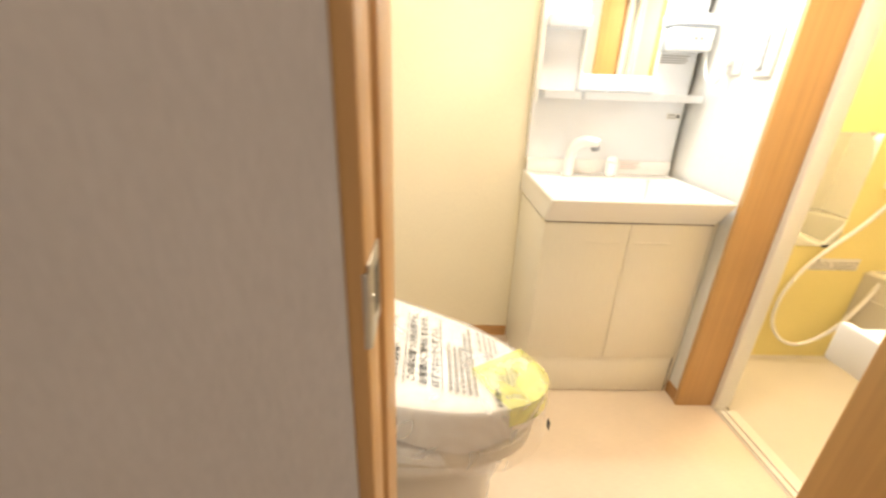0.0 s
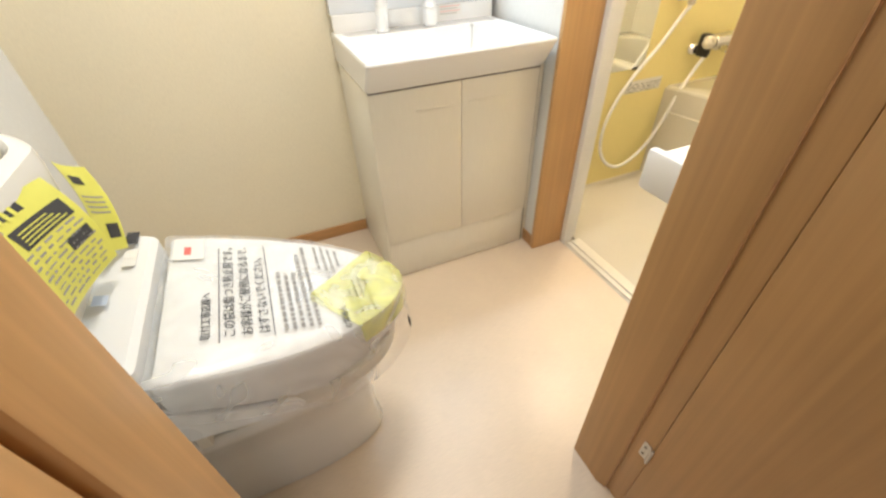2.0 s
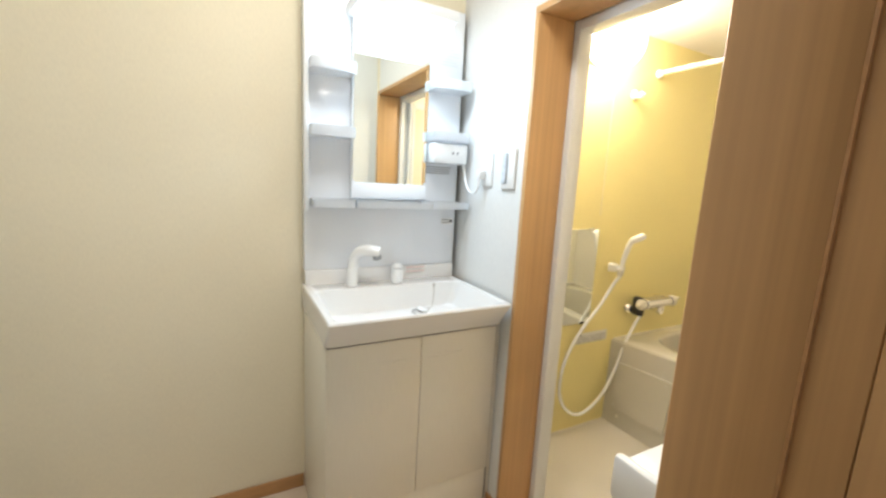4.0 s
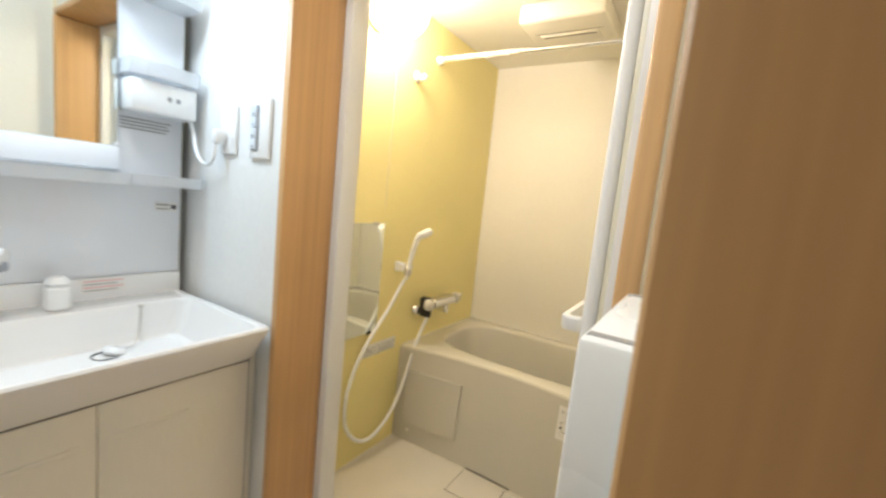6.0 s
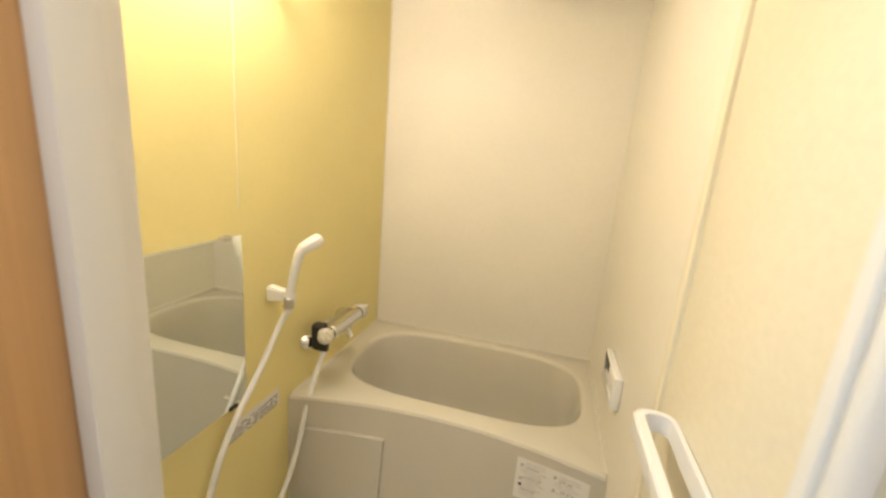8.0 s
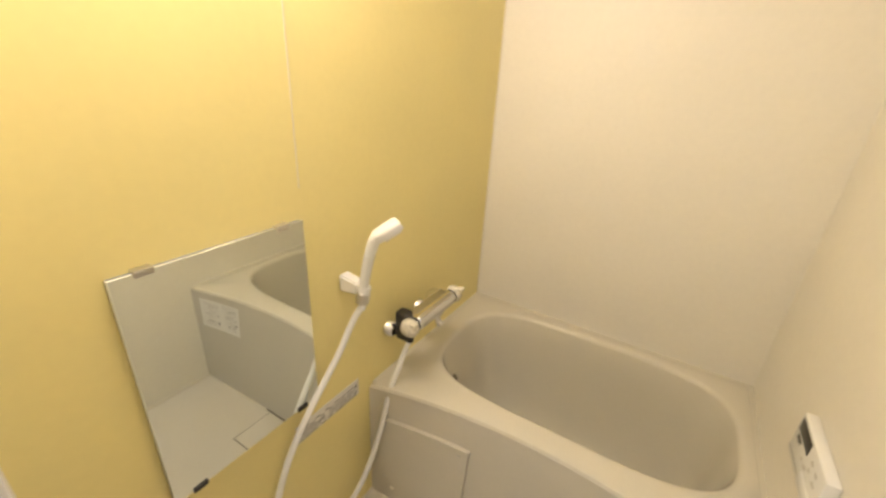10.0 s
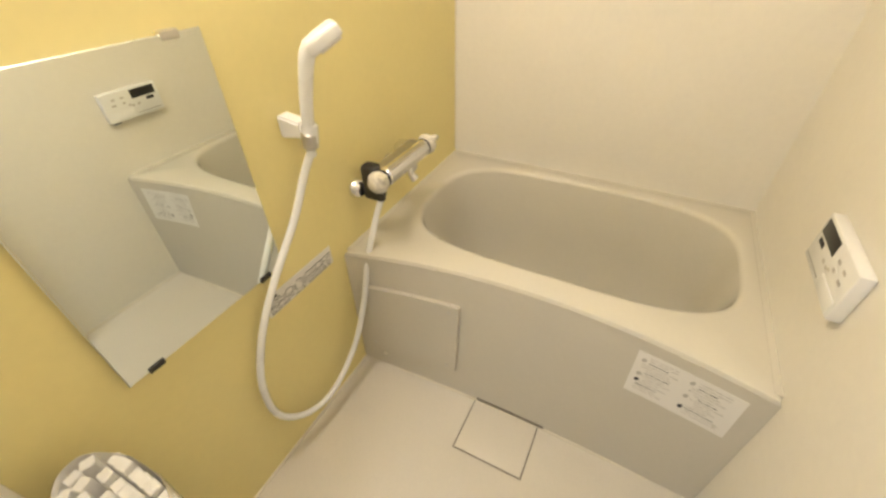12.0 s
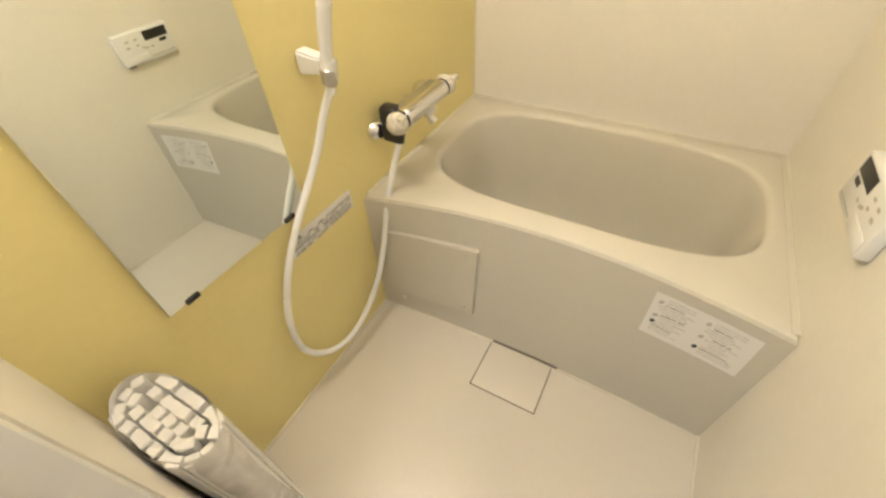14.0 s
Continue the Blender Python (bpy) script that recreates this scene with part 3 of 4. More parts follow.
def shower():
    s = thing("shower_set", "white hand shower in wall holder with looping hose", "shower")
    hold = part("holder", soften(loft([[Vector((2.299, y, z)) for y, z in ((BY1 - 0.0006, 0.820), (BY1 - 0.0006, 0.866), (2.545, 0.858), (2.540, 0.828))], [Vector((2.330, y, z)) for y, z in ((BY1 - 0.0006, 0.820), (BY1 - 0.0006, 0.866), (2.545, 0.858), (2.540, 0.828))]]), 0.004), RESIN, s)
    part("clip", rod((2.296, 2.522, 0.822), (2.301, 2.518, 0.864), 0.0152), RESIN, hold)
    part("clip_ring", rod((2.2945, 2.5225, 0.815), (2.2975, 2.5205, 0.848), 0.0157), STEEL, hold, "steel ring")
    head = tube([(2.294, 2.524, 0.800), (2.296, 2.519, 0.850), (2.297, 2.510, 0.905), (2.298, 2.497, 0.955), (2.300, 2.487, 0.985), (2.306, 2.479, 0.997)],
                [0.0092, 0.0108, 0.0122, 0.0128, 0.0138, 0.0150], n=18)
    h = part("hand_shower", head, RESIN, s)
    along = Vector((0.052, -0.034, 0.034)).normalized()
    across = along.cross(Vector((0, 0, 1))).normalized()
    m = Matrix((along, across, along.cross(across) * -1)).transposed().to_4x4()
    m.translation = Vector((2.320, 2.470, 1.006))
    loops = [[Vector((x, y * w, z * t)) for y, z in [(p.x, p.y) for p in rounded(-1, 1, -1, 1, 0.55, 0)]] for x, w, t in
             ((-0.031, 0.013, 0.010), (-0.026, 0.0165, 0.0135), (0.0, 0.0195, 0.0140), (0.026, 0.0210, 0.0130), (0.032, 0.0195, 0.0115), (0.034, 0.017, 0.009))]
    nose = part("shower_head", turned(loft(loops), m), RESIN, h)
    part("spray_face", turned(box(-0.014, 0.028, -0.016, 0.016, -0.0155, -0.0125, 0.001), m), RESIN_CREAM, nose)
    hose = [(2.294, 2.526, 0.805), (2.282, 2.545, 0.760), (2.238, 2.562, 0.668), (2.150, 2.574, 0.555), (2.080, 2.578, 0.450), (2.036, 2.578, 0.330), (2.038, 2.574, 0.205), (2.105, 2.568, 0.112),
            (2.200, 2.562, 0.090), (2.310, 2.556, 0.165), (2.380, 2.550, 0.290), (2.425, 2.544, 0.430), (2.470, 2.532, 0.540), (2.490, 2.522, 0.592)]
    part("hose", tube(hose, 0.0085, n=12, steps=10), RESIN, s, "white plastic hose")


def mixer_tap():
    f = thing("bath_mixer_tap", "chrome thermostatic bath mixer with film-wrapped white knobs", "tap")
    y, z = 2.505, 0.657
    part("body", rod((2.490, y, z), (2.690, y, z), 0.0245, n=24), CHROME, f)
    part("cover", box(2.500, 2.681, y - 0.018, y + 0.034, z + 0.012, z + 0.024, 0.006), STEEL, f, "brushed metal top cover")
    for x in (2.487, 2.691):
        part("scale_ring", rod((x - 0.004, y, z), (x + 0.004, y, z), 0.024, n=24), BLACK, f, "black dial ring")
    for x, s in ((2.482, -1), (2.696, 1)):
        k = part("knob", rod((x, y, z), (x + s * 0.032, y, z), 0.023, 0.020, n=20), RESIN_CREAM, f, "white knob")
        part("wrap", crumple(ball((x + s * 0.016, y, z), 0.0240, 0.0290, 0.0285, u=18, v=14), 0.0025, 55), HANDLEWRAP, k, "milky plastic film")
        part("wrap_end", crumple(box(x + s * 0.022 - 0.013, x + s * 0.022 + 0.013, y - 0.030, y - 0.010, z + 0.014, z + 0.026, 0.004), 0.003, 60), HANDLEWRAP, k)
    for x in (2.512, 2.660):
        wide = 0.004 if x < 2.6 else 0.0
        b = part("bracket", box(x - 0.026 - 2 * wide, x + 0.024 - 4 * wide, y + 0.012, 2.573, z - 0.072, z + 0.022 + wide, 0.014, seg=3), BLACK if x < 2.6 else CHROME, f, "black wall bracket" if x < 2.6 else "chrome wall leg")
        part("rosette", rod((x - 0.02 - 2 * wide, 2.572, z - 0.046), (x - 0.02 - 2 * wide, BY1 - 0.0006, z - 0.046), 0.022, 0.027, n=20), CHROME, b, "chrome wall rosette")
    part("spout_valve", tube([(2.600, y - 0.004, z - 0.018), (2.602, y - 0.010, z - 0.042), (2.606, y - 0.018, z - 0.056)], [0.012, 0.011, 0.013]), CHROME, f)
    part("hose_outlet", rod((2.497, 2.522, z - 0.02), (2.490, 2.522, 0.588), 0.012, n=14), BLACK, f)


def wall_label():
    lab = thing("tap_label", "small printed instruction label on the yellow wall", "label")
    y = BY1 - 0.0012
    part("sheet", box(2.132, 2.353, y, BY1 - 0.0003, 0.452, 0.508), STICKER, lab)
    rnd = random.Random(9)
    part("heading", box(2.138, 2.166, y - 0.0006, y - 0.0001, 0.494, 0.502), INK, lab)
    for i in range(7):
        z, x = 0.4895 - 0.0056 * i, 2.138
        while x < 2.342:
            run = rnd.uniform(0.006, 0.022)
            part("print_mark", box(x, min(x + run, 2.349), y - 0.0005, y - 0.0001, z - 0.0011, z + 0.0011), INKGREY if i % 3 else INK, lab)
            x += run + (rnd.uniform(0.010, 0.022) if rnd.random() < 0.15 else rnd.uniform(0.0015, 0.004))


def bath_remote():
    r = thing("bath_remote", "white water heater remote control on the bathroom wall", "remote control")
    x0, x1, z0, z1, y = 2.432, 2.626, 0.636, 0.732, BY0 + 0.024
    body = part("body", box(x0, x1, BY0 + 0.0005, y, z0, z1, 0.005), RESIN, r)
    part("display", box(2.530, 2.614, y - 0.0005, y + 0.0008, 0.696, 0.725, 0.001), BLACK, body, "dark display")
    part("small_display", box(2.576, 2.602, y - 0.0005, y + 0.0008, 0.681, 0.691), INK, body)
    for x, z, w in ((2.545, 0.676, 0.005), (2.525, 0.676, 0.005), (2.500, 0.708, 0.006), (2.470, 0.708, 0.006), (2.500, 0.690, 0.005), (2.466, 0.690, 0.007), (2.515, 0.680, 0.004)):
        part("key", box(x - w, x + w, y - 0.0003, y + 0.0007, z - 0.0028, z + 0.0028), KEYGREY, body)
    part("flap_line", box(2.53, 2.616, y - 0.0003, y + 0.0005, 0.6475, 0.6492), INKGREY, body)
    part("cover", box(2.44, 2.52, y - 0.0004, y + 0.0018, 0.641, 0.668, 0.0015), RESIN, body)
    part("wall_boot", box(2.445, 2.47, BY0 + 0.0005, BY0 + 0.012, 0.628, 0.6355, 0.002), SLOT, r)


def cover_roll():
    """A rolled slatted bath cover, wrapped in film, standing in the corner."""
    roll = thing("bath_cover_roll", "rolled white slatted bath cover wrapped in clear film", "bath cover")
    cx, cy, z0, z1 = 1.7440, 2.450, BF + 0.001, 0.560
    for a, b, gap in ((0.0365, 0.090, 0.0212), (0.0165, 0.066, 0.0218), (0.001, 0.036, 0.022)):
        fine = [(a * math.cos(u), a * math.sin(u) + math.copysign(b - a, math.sin(u)) if abs(math.cos(u)) < 0.985 else (b - a + a * 0.17) * math.sin(u) / 0.174) for u in np.linspace(0.6, 0.6 + 2 * math.pi, 2000)]
        if a < 0.01:
            fine = fine[:1000]
        run, last, k = 0.0, fine[0], 0
        for here in fine[1:]:
            run += math.dist(here, last)
            if run >= gap:
                run = 0.0
                bm = box(-0.0082, 0.0082, -0.0096, 0.0096, z0, z1 - 0.005 * ((k * 7 + 3) % 3), 0.0014, seg=1)
                turned(bm, Matrix.Translation((cx + here[0], cy + here[1], 0)) @ Matrix.Rotation(math.atan2(here[1] - last[1], here[0] - last[0]) - math.pi / 2 + 0.12 * math.sin(5 * k), 4, "Z"))
                part("slat", bm, SLAT, roll)
                k += 1
            last = here
    loops = []
    for z, g in ((z0, 0.0), (0.20, 0.003), (0.40, 0.001), (0.53, 0.002), (0.566, 0.0)):
        loops.append([Vector((cx + (0.0495 + g) * math.cos(k), cy + (0.104 + g * 1.6) * math.sin(k), z)) for k in np.linspace(0, 2 * math.pi, 40, endpoint=False)])
    sleeve = part("film", crumple(loft(loops, cap0=False, cap1=False), 0.0025, 30), ROLLWRAP, roll, "milky clear plastic film")
    sleeve.visible_shadow = False
    lid = [[Vector((cx + 0.0495 * k * math.cos(u), cy + 0.020 * k + 0.090 * k * math.sin(u), 0.5665 + 0.006 * (1 - k))) for u in np.linspace(0, 2 * math.pi, 32, endpoint=False)] for k in (0.92, 0.6, 0.3, 0.08)]
    part("film_end", crumple(loft(lid, cap0=False), 0.003, 40), WRAP, roll, "clear film over the end")


def wall_lamp():
    l = thing("bath_wall_lamp", "glowing globe lamp high on the yellow wall", "lamp")
    part("base", rod((2.07, BY1 - 0.0006, 1.825), (2.07, BY1 - 0.030, 1.825), 0.070, 0.062, n=28), RESIN, l)
    g = part("globe", ball((2.07, 2.487, 1.825), 0.112, 0.100, 0.108, u=28, v=20), GLOBE, l, "glowing frosted globe")
    g.visible_shadow = False


def curtain_rod():
    r = thing("drying_rod", "steel drying rod spanning the bathroom above the tub", "rod")
    part("pole", rod((2.494, BY0 + 0.02, 1.785), (2.494, BY1 - 0.02, 1.795), 0.0085), CHROME, r)
    for y, s in ((BY0 + 0.0006, 1), (BY1 - 0.0006, -1)):
        part("socket", rod((2.494, y, 1.790), (2.494, y + s * 0.028, 1.790), 0.021, 0.014, n=18), RESIN, r, "white socket")
    part("tube_sleeve", crumple(tube([(2.494, 2.20 + 0.012 * k, 1.7905 + 0.00012 * k) for k in range(32)], 0.0112, n=10, steps=2), 0.0035, 70), HANDLEWRAP, r, "crinkled plastic wrap on the rod")


def wall_hook():
    h = thing("wall_hook", "round white hook on the yellow wall", "hook")
    part("plate", rod((2.338, BY1 - 0.0006, 1.672), (2.338, BY1 - 0.016, 1.672), 0.024, 0.020, n=20), RESIN, h)
    part("peg", tube([(2.338, BY1 - 0.014, 1.668), (2.338, BY1 - 0.040, 1.662), (2.338, BY1 - 0.052, 1.676)], [0.012, 0.011, 0.014]), RESIN, h)


def ceiling_fan():
    f = thing("bath_vent_unit", "ivory ventilation and drying unit on the bathroom ceiling", "ventilation unit")
    x0, x1, y0, y1, z0 = 2.43, 2.74, 1.87, 2.20, BZ - 0.078
    body = part("body", box(x0, x1, y0, y1, z0, BZ - 0.0008, 0.016, seg=3), RESIN_CREAM, f)
    part("outlet", box(2.56, 2.68, y0 + 0.05, y1 - 0.05, z0 - 0.005, z0 + 0.004, 0.003), RESIN_CREAM, body)
    part("outlet_slot", box(2.570, 2.578, y0 + 0.06, y1 - 0.06, z0 - 0.0065, z0 - 0.004), SEAM, body)
    part("grille_joint", box(2.545, 2.549, y0 + 0.03, y1 - 0.03, z0 - 0.0012, z0 + 0.002), SEAM, body)


bathtub(), apron_label(), drain(), wall_mirror(), shower(), mixer_tap(), wall_label(), bath_remote(), cover_roll(), wall_lamp(), curtain_rod(), wall_hook(), ceiling_fan()

# ---- washroom things ----
VX0, VX1, VF, VTOP = 0.855, 1.452, 2.337, 0.832


def vanity():
    v = thing("vanity_unit", "ivory two-door vanity cabinet under a white washbasin", "cabinet")
    body = part("body", box(VX0 + 0.004, VX1 - 0.002, VF + 0.018, WY1 - 0.0015, 0.0, 0.7300, 0.002), LAMINATE, v)
    for a, b, h in ((VX0 + 0.004, 1.1603, 1.07), (1.1617, VX1 - 0.002, 1.25)):
        d = part("door", box(a, b, VF, VF + 0.017, 0.172, 0.7305, 0.0025), LAMINATE, v)
        part("handle", box(h - 0.065, h + 0.065, VF - 0.003, VF + 0.001, 0.655, 0.664, 0.0015), LAMINATE, d)
    part("toe_panel", box(VX0 + 0.006, VX1 - 0.004, VF + 0.004, VF + 0.0175, 0.004, 0.1702, 0.002), LAMINATE, v)
    part("shadow_gap", box(VX0 + 0.006, VX1 - 0.004, VF + 0.001, VF + 0.0175, 0.7310, 0.7375), SEAM, v)
    part("filler_strip", box(VX1 + 0.006, WX1 - 0.0015, VF + 0.012, VF + 0.022, 0.0, 0.737, 0.001), LAMINATE, v)
    part("side_gap", box(VX1 - 0.001, VX1 + 0.005, VF + 0.010, VF + 0.02, 0.0, 0.737), SEAM, v)


def washbasin():
    w = thing("washbasin", "white resin washbasin with deep square bowl on the vanity", "washbasin")
    x0, x1, y0, y1, z0 = VX0 - 0.004, VX1 + 0.004, 2.266, WY1 - 0.0015, 0.738

    def ring(i, z, slope=0.0):
        return rounded(x0 + i, x1 - i, y0 + i + slope, y1 - min(i, 0.004), 0.012, z)

    def bowl(i, z, front=0.0):
        return rounded(0.876 + i, 1.434 - i, 2.285 + max(i, 0) * 0.5 + front + min(i, 0), 2.600 - i * 0.20, 0.030, z)

    loops = [ring(0.006, z0, 0.058), ring(0.0, z0 + 0.008, 0.056), ring(0.0, VTOP - 0.012, 0.002), ring(0.0, VTOP - 0.006), ring(0.003, VTOP - 0.001), ring(0.009, VTOP),
             bowl(-0.008, VTOP), bowl(-0.002, VTOP - 0.003), bowl(0.002, VTOP - 0.012, 0.004), bowl(0.016, VTOP - 0.06, 0.044), bowl(0.032, VTOP - 0.088, 0.066), bowl(0.060, VTOP - 0.098, 0.076), bowl(0.100, VTOP - 0.101, 0.085)]
    part("basin", loft(loops), LAMINATE_RIM, w)
    zb = VTOP - 0.101
    stop = part("drain_ring", rod((1.248, 2.546, zb - 0.001), (1.248, 2.546, zb + 0.003), 0.030, n=24), CHROME, w, "chrome drain ring")
    part("stopper", rod((1.254, 2.547, zb + 0.006), (1.260, 2.549, zb + 0.022), 0.024, 0.022, n=22), RESIN, stop, "white rubber stopper")
    part("drain_gap", rod((1.240, 2.543, zb + 0.0032), (1.240, 2.543, zb + 0.0050), 0.026, n=20), BLACK, stop)
    part("chain", tube([(1.260, 2.549, zb + 0.023), (1.275, 2.552, zb + 0.014), (1.300, 2.558, zb + 0.018), (1.316, 2.576, zb + 0.055), (1.324, 2.592, zb + 0.094)], 0.0022, n=8), STEEL, w, "ball chain")
    part("chain_post", rod((1.325, 2.600, zb + 0.096), (1.325, 2.588, zb + 0.096), 0.005, n=12), STEEL, w)
    part("backsplash", box(x0 + 0.004, x1 - 0.004, 2.6815, 2.6895, VTOP - 0.002, VTOP + 0.054, 0.003, seg=3), LAMINATE_RIM, w, "white upstand behind the bowl")


def basin_tap():
    t = thing("basin_tap", "white single-lever pull-out basin tap", "tap")
    x, y = 1.010, 2.634
    part("base", rod((x, y, VTOP + 0.0005), (x, y, VTOP + 0.012), 0.024, 0.021, n=22), RESIN, t)
    neck = [(x, y, VTOP + 0.008), (x + 0.002, y, VTOP + 0.055), (x + 0.007, y - 0.003, VTOP + 0.100), (x + 0.022, y - 0.016, VTOP + 0.126), (x + 0.050, y - 0.036, VTOP + 0.136), (x + 0.084, y - 0.060, VTOP + 0.131)]
    part("neck", tube(neck, [0.0195, 0.0185, 0.0185, 0.0205, 0.0215, 0.0185], n=18), RESIN, t)
    part("spout_head", rod((x + 0.074, y - 0.053, VTOP + 0.122), (x + 0.077, y - 0.056, VTOP + 0.104), 0.0165, 0.0150, n=18), SLOT, t, "grey spray outlet")


def lever():
    t = thing("tap_lever", "white round mixer handle on the basin deck", "tap handle")
    x, y = 1.185, 2.640
    part("stem", rod((x, y, VTOP + 0.0005), (x, y, VTOP + 0.056), 0.024, 0.022, n=22), RESIN, t)
    part("cap", rod((x, y, VTOP + 0.0565), (x, y, VTOP + 0.074), 0.0225, 0.017, n=22), RESIN, t)


def care_sticker():
    s = thing("care_sticker", "small red and grey care sticker on the basin back", "label")
    y = 2.6817
    part("sheet", box(1.235, 1.325, y - 0.0012, y - 0.0004, 0.850, 0.886), STICKER, s)
    for i, m in enumerate((PINK, KEYGREY, PINK, KEYGREY)):
        part("text_line", box(1.240, 1.318 - 0.012 * (i % 2), y - 0.0019, y - 0.0013, 0.877 - 0.0075 * i, 0.8802 - 0.0075 * i), m, s)


def tray(name, parent, x0, x1, z, depth, lip=0.03):
    """An open tray with a bowed, rounded front lip."""
    yb = 2.6895
    n = 10
    mid, half = (x0 + x1) / 2, (x1 - x0) / 2
    front = [(x, yb - depth * (0.86 + 0.14 * math.sqrt(max(0, 1 - ((x - mid) / half) ** 2)))) for x in np.linspace(x0, x1, n)]
    rim = [(x0, yb)] + front + [(x1, yb)]
    outer_low = [Vector((mid + (x - mid) * 0.985, y + 0.004, z)) for x, y in rim]
    outer_top = [Vector((x, y, z + lip)) for x, y in rim]
    inner_top = [Vector((mid + (x - mid) * 0.965, y + 0.0035 if y < yb else y, z + lip)) for x, y in rim]
    inner_low = [Vector((mid + (x - mid) * 0.955, y + 0.007 if y < yb else y, z + 0.005)) for x, y in rim]
    return part(name, loft([outer_low, outer_top, inner_top, inner_low]), FROSTED, parent)


def mirror_cabinet():
    c = thing("mirror_cabinet", "white vanity mirror panel with side trays and top light", "mirror cabinet")
    part("back_panel", box(VX0, VX1, 2.690, WY1 - 0.0015, VTOP + 0.0535, 1.86, 0.0015), PANEL, c)
    part("side_gap", box(VX1 + 0.002, VX1 + 0.008, 2.705, WY1 - 0.002, VTOP + 0.003, 1.86), SEAM, c)
    part("side_edge", box(VX0 - 0.004, VX0 + 0.012, 2.66, 2.6895, 1.10, 1.86, 0.005), TRAY, c)
    core = part("mirror_box", box(1.011, 1.302, 2.666, 2.6895, 1.148, 1.745, 0.004), TRAY, c)
    part("mirror", box(1.015, 1.298, 2.661, 2.6655, 1.204, 1.740, 0.001, seg=1), MIRROR, core, "mirror glass")
    part("ledge", box(1.011, 1.302, 2.6585, 2.6655, 1.150, 1.2035, 0.002), PANEL, c, "white strip under the mirror")
    for x in (1.016, 1.297):
        part("mirror_clip", box(x - 0.006, x + 0.006, 2.6565, 2.6655, 1.2038, 1.212, 0.002), TRAY, c)
    for x0, x1 in ((0.872, 1.012), (1.013, 1.301), (1.302, VX1 + 0.012)):
        tray("shelf_tray", c, x0, x1, 1.118, 0.125 if x0 > 1.0 and x0 < 1.2 else 0.105, 0.026)
    for z in (1.350, 1.555):
        tray("side_tray", c, 0.866, 1.010, z, 0.095, 0.034)
    for z in (1.372, 1.558):
        tray("side_tray", c, 1.303, VX1 + 0.002, z, 0.095, 0.034)
    sock = part("socket_box", box(1.306, VX1 - 0.002, 2.610, 2.6895, 1.290, 1.366, 0.008), TRAY, c)
    for x in (1.385, 1.405):
        part("switch", box(x - 0.004, x + 0.004, 2.6075, 2.611, 1.325, 1.335, 0.001), SLOT, sock)
    rnd = random.Random(3)
    for i in range(4):
        part("text_line", box(1.312, 1.430 - rnd.uniform(0, 0.03), 2.6888, 2.6897, 1.276 - 0.008 * i, 1.2795 - 0.008 * i), INKGREY, c)
    for i in range(6):
        part("text_line", box(1.325, 1.435 - rnd.uniform(0, 0.04), 2.6888, 2.6897, 1.716 - 0.011 * i, 1.7195 - 0.011 * i), FAINT, c)
    lab = part("maker_label", box(1.390, 1.442, 2.6885, 2.6898, 1.052, 1.074), STICKER, c, "small maker label")
    part("text_line", box(1.393, 1.423, 2.6880, 2.6886, 1.066, 1.071), INKGREY, lab)
    part("text_line", box(1.393, 1.423, 2.6880, 2.6886, 1.056, 1.060), INKGREY, lab)
    part("mark", box(1.428, 1.440, 2.6880, 2.6886, 1.058, 1.069), INK, lab)
    n = 14
    rows = []
    for z, g in ((1.676, -0.006), (1.680, 0.0), (1.738, 0.0), (1.745, -0.006)):
        xs = np.linspace(1.000 - g, 1.325 + g, n)
        loop = [Vector((x, 2.560 - (0.045 + g) * math.sqrt(max(0, 1 - ((x - 1.1625) / 0.175) ** 2)), z)) for x in xs]
        rows.append(loop + [Vector((1.325 + g, 2.608, z)), Vector((1.000 - g, 2.608, z))])
    cover = part("lamp_cover", loft(rows), TUBELIGHT, c, "glowing white lamp cover")
    cover.visible_shadow = False
    part("lamp_hood", box(0.99, 1.335, 2.52, 2.6895, 1.7505, 1.79, 0.008), TRAY, c)


def outlet():
    o = thing("wall_outlet", "white wall outlet with plugged-in cord", "outlet")
    x = WX1 - 0.0005
    plate = part("plate", box(x - 0.008, x, 2.462, 2.532, 1.215, 1.333, 0.004), RESIN, o)
    part("plug", box(x - 0.036, x - 0.0085, 2.497, 2.522, 1.238, 1.272, 0.006), RESIN, plate)
    part("cord", tube([(1.448, 2.640, 1.292), (1.450, 2.628, 1.262), (1.447, 2.605, 1.218), (1.444, 2.570, 1.190), (1.443, 2.535, 1.186), (1.443, 2.512, 1.205), (1.444, 2.509, 1.240)], 0.0045, n=10), RESIN, o, "white cord")


def wall_switch():
    s = thing("wall_switch", "white wall switch plate with grey rocker column", "switch")
    x = WX1 - 0.0005
    plate = part("plate", box(x - 0.009, x, 2.328, 2.402, 1.208, 1.346, 0.005), RESIN, s)
    part("inset", box(x - 0.0110, x - 0.0085, 2.3655, 2.3935, 1.2265, 1.3285, 0.001), SLOT, plate, "dark slot round the rockers")
    for i in range(4):
        part("rocker", box(x - 0.0140, x - 0.0105, 2.3705, 2.3930, 1.2285 + 0.0248 * i, 1.2525 + 0.0248 * i, 0.001), SWITCHBLUE, plate, "pale blue-grey rocker")
        part("mark", box(x - 0.0145, x - 0.0138, 2.3770, 2.3880, 1.2345 + 0.0248 * i, 1.2362 + 0.0248 * i), INKGREY, plate)


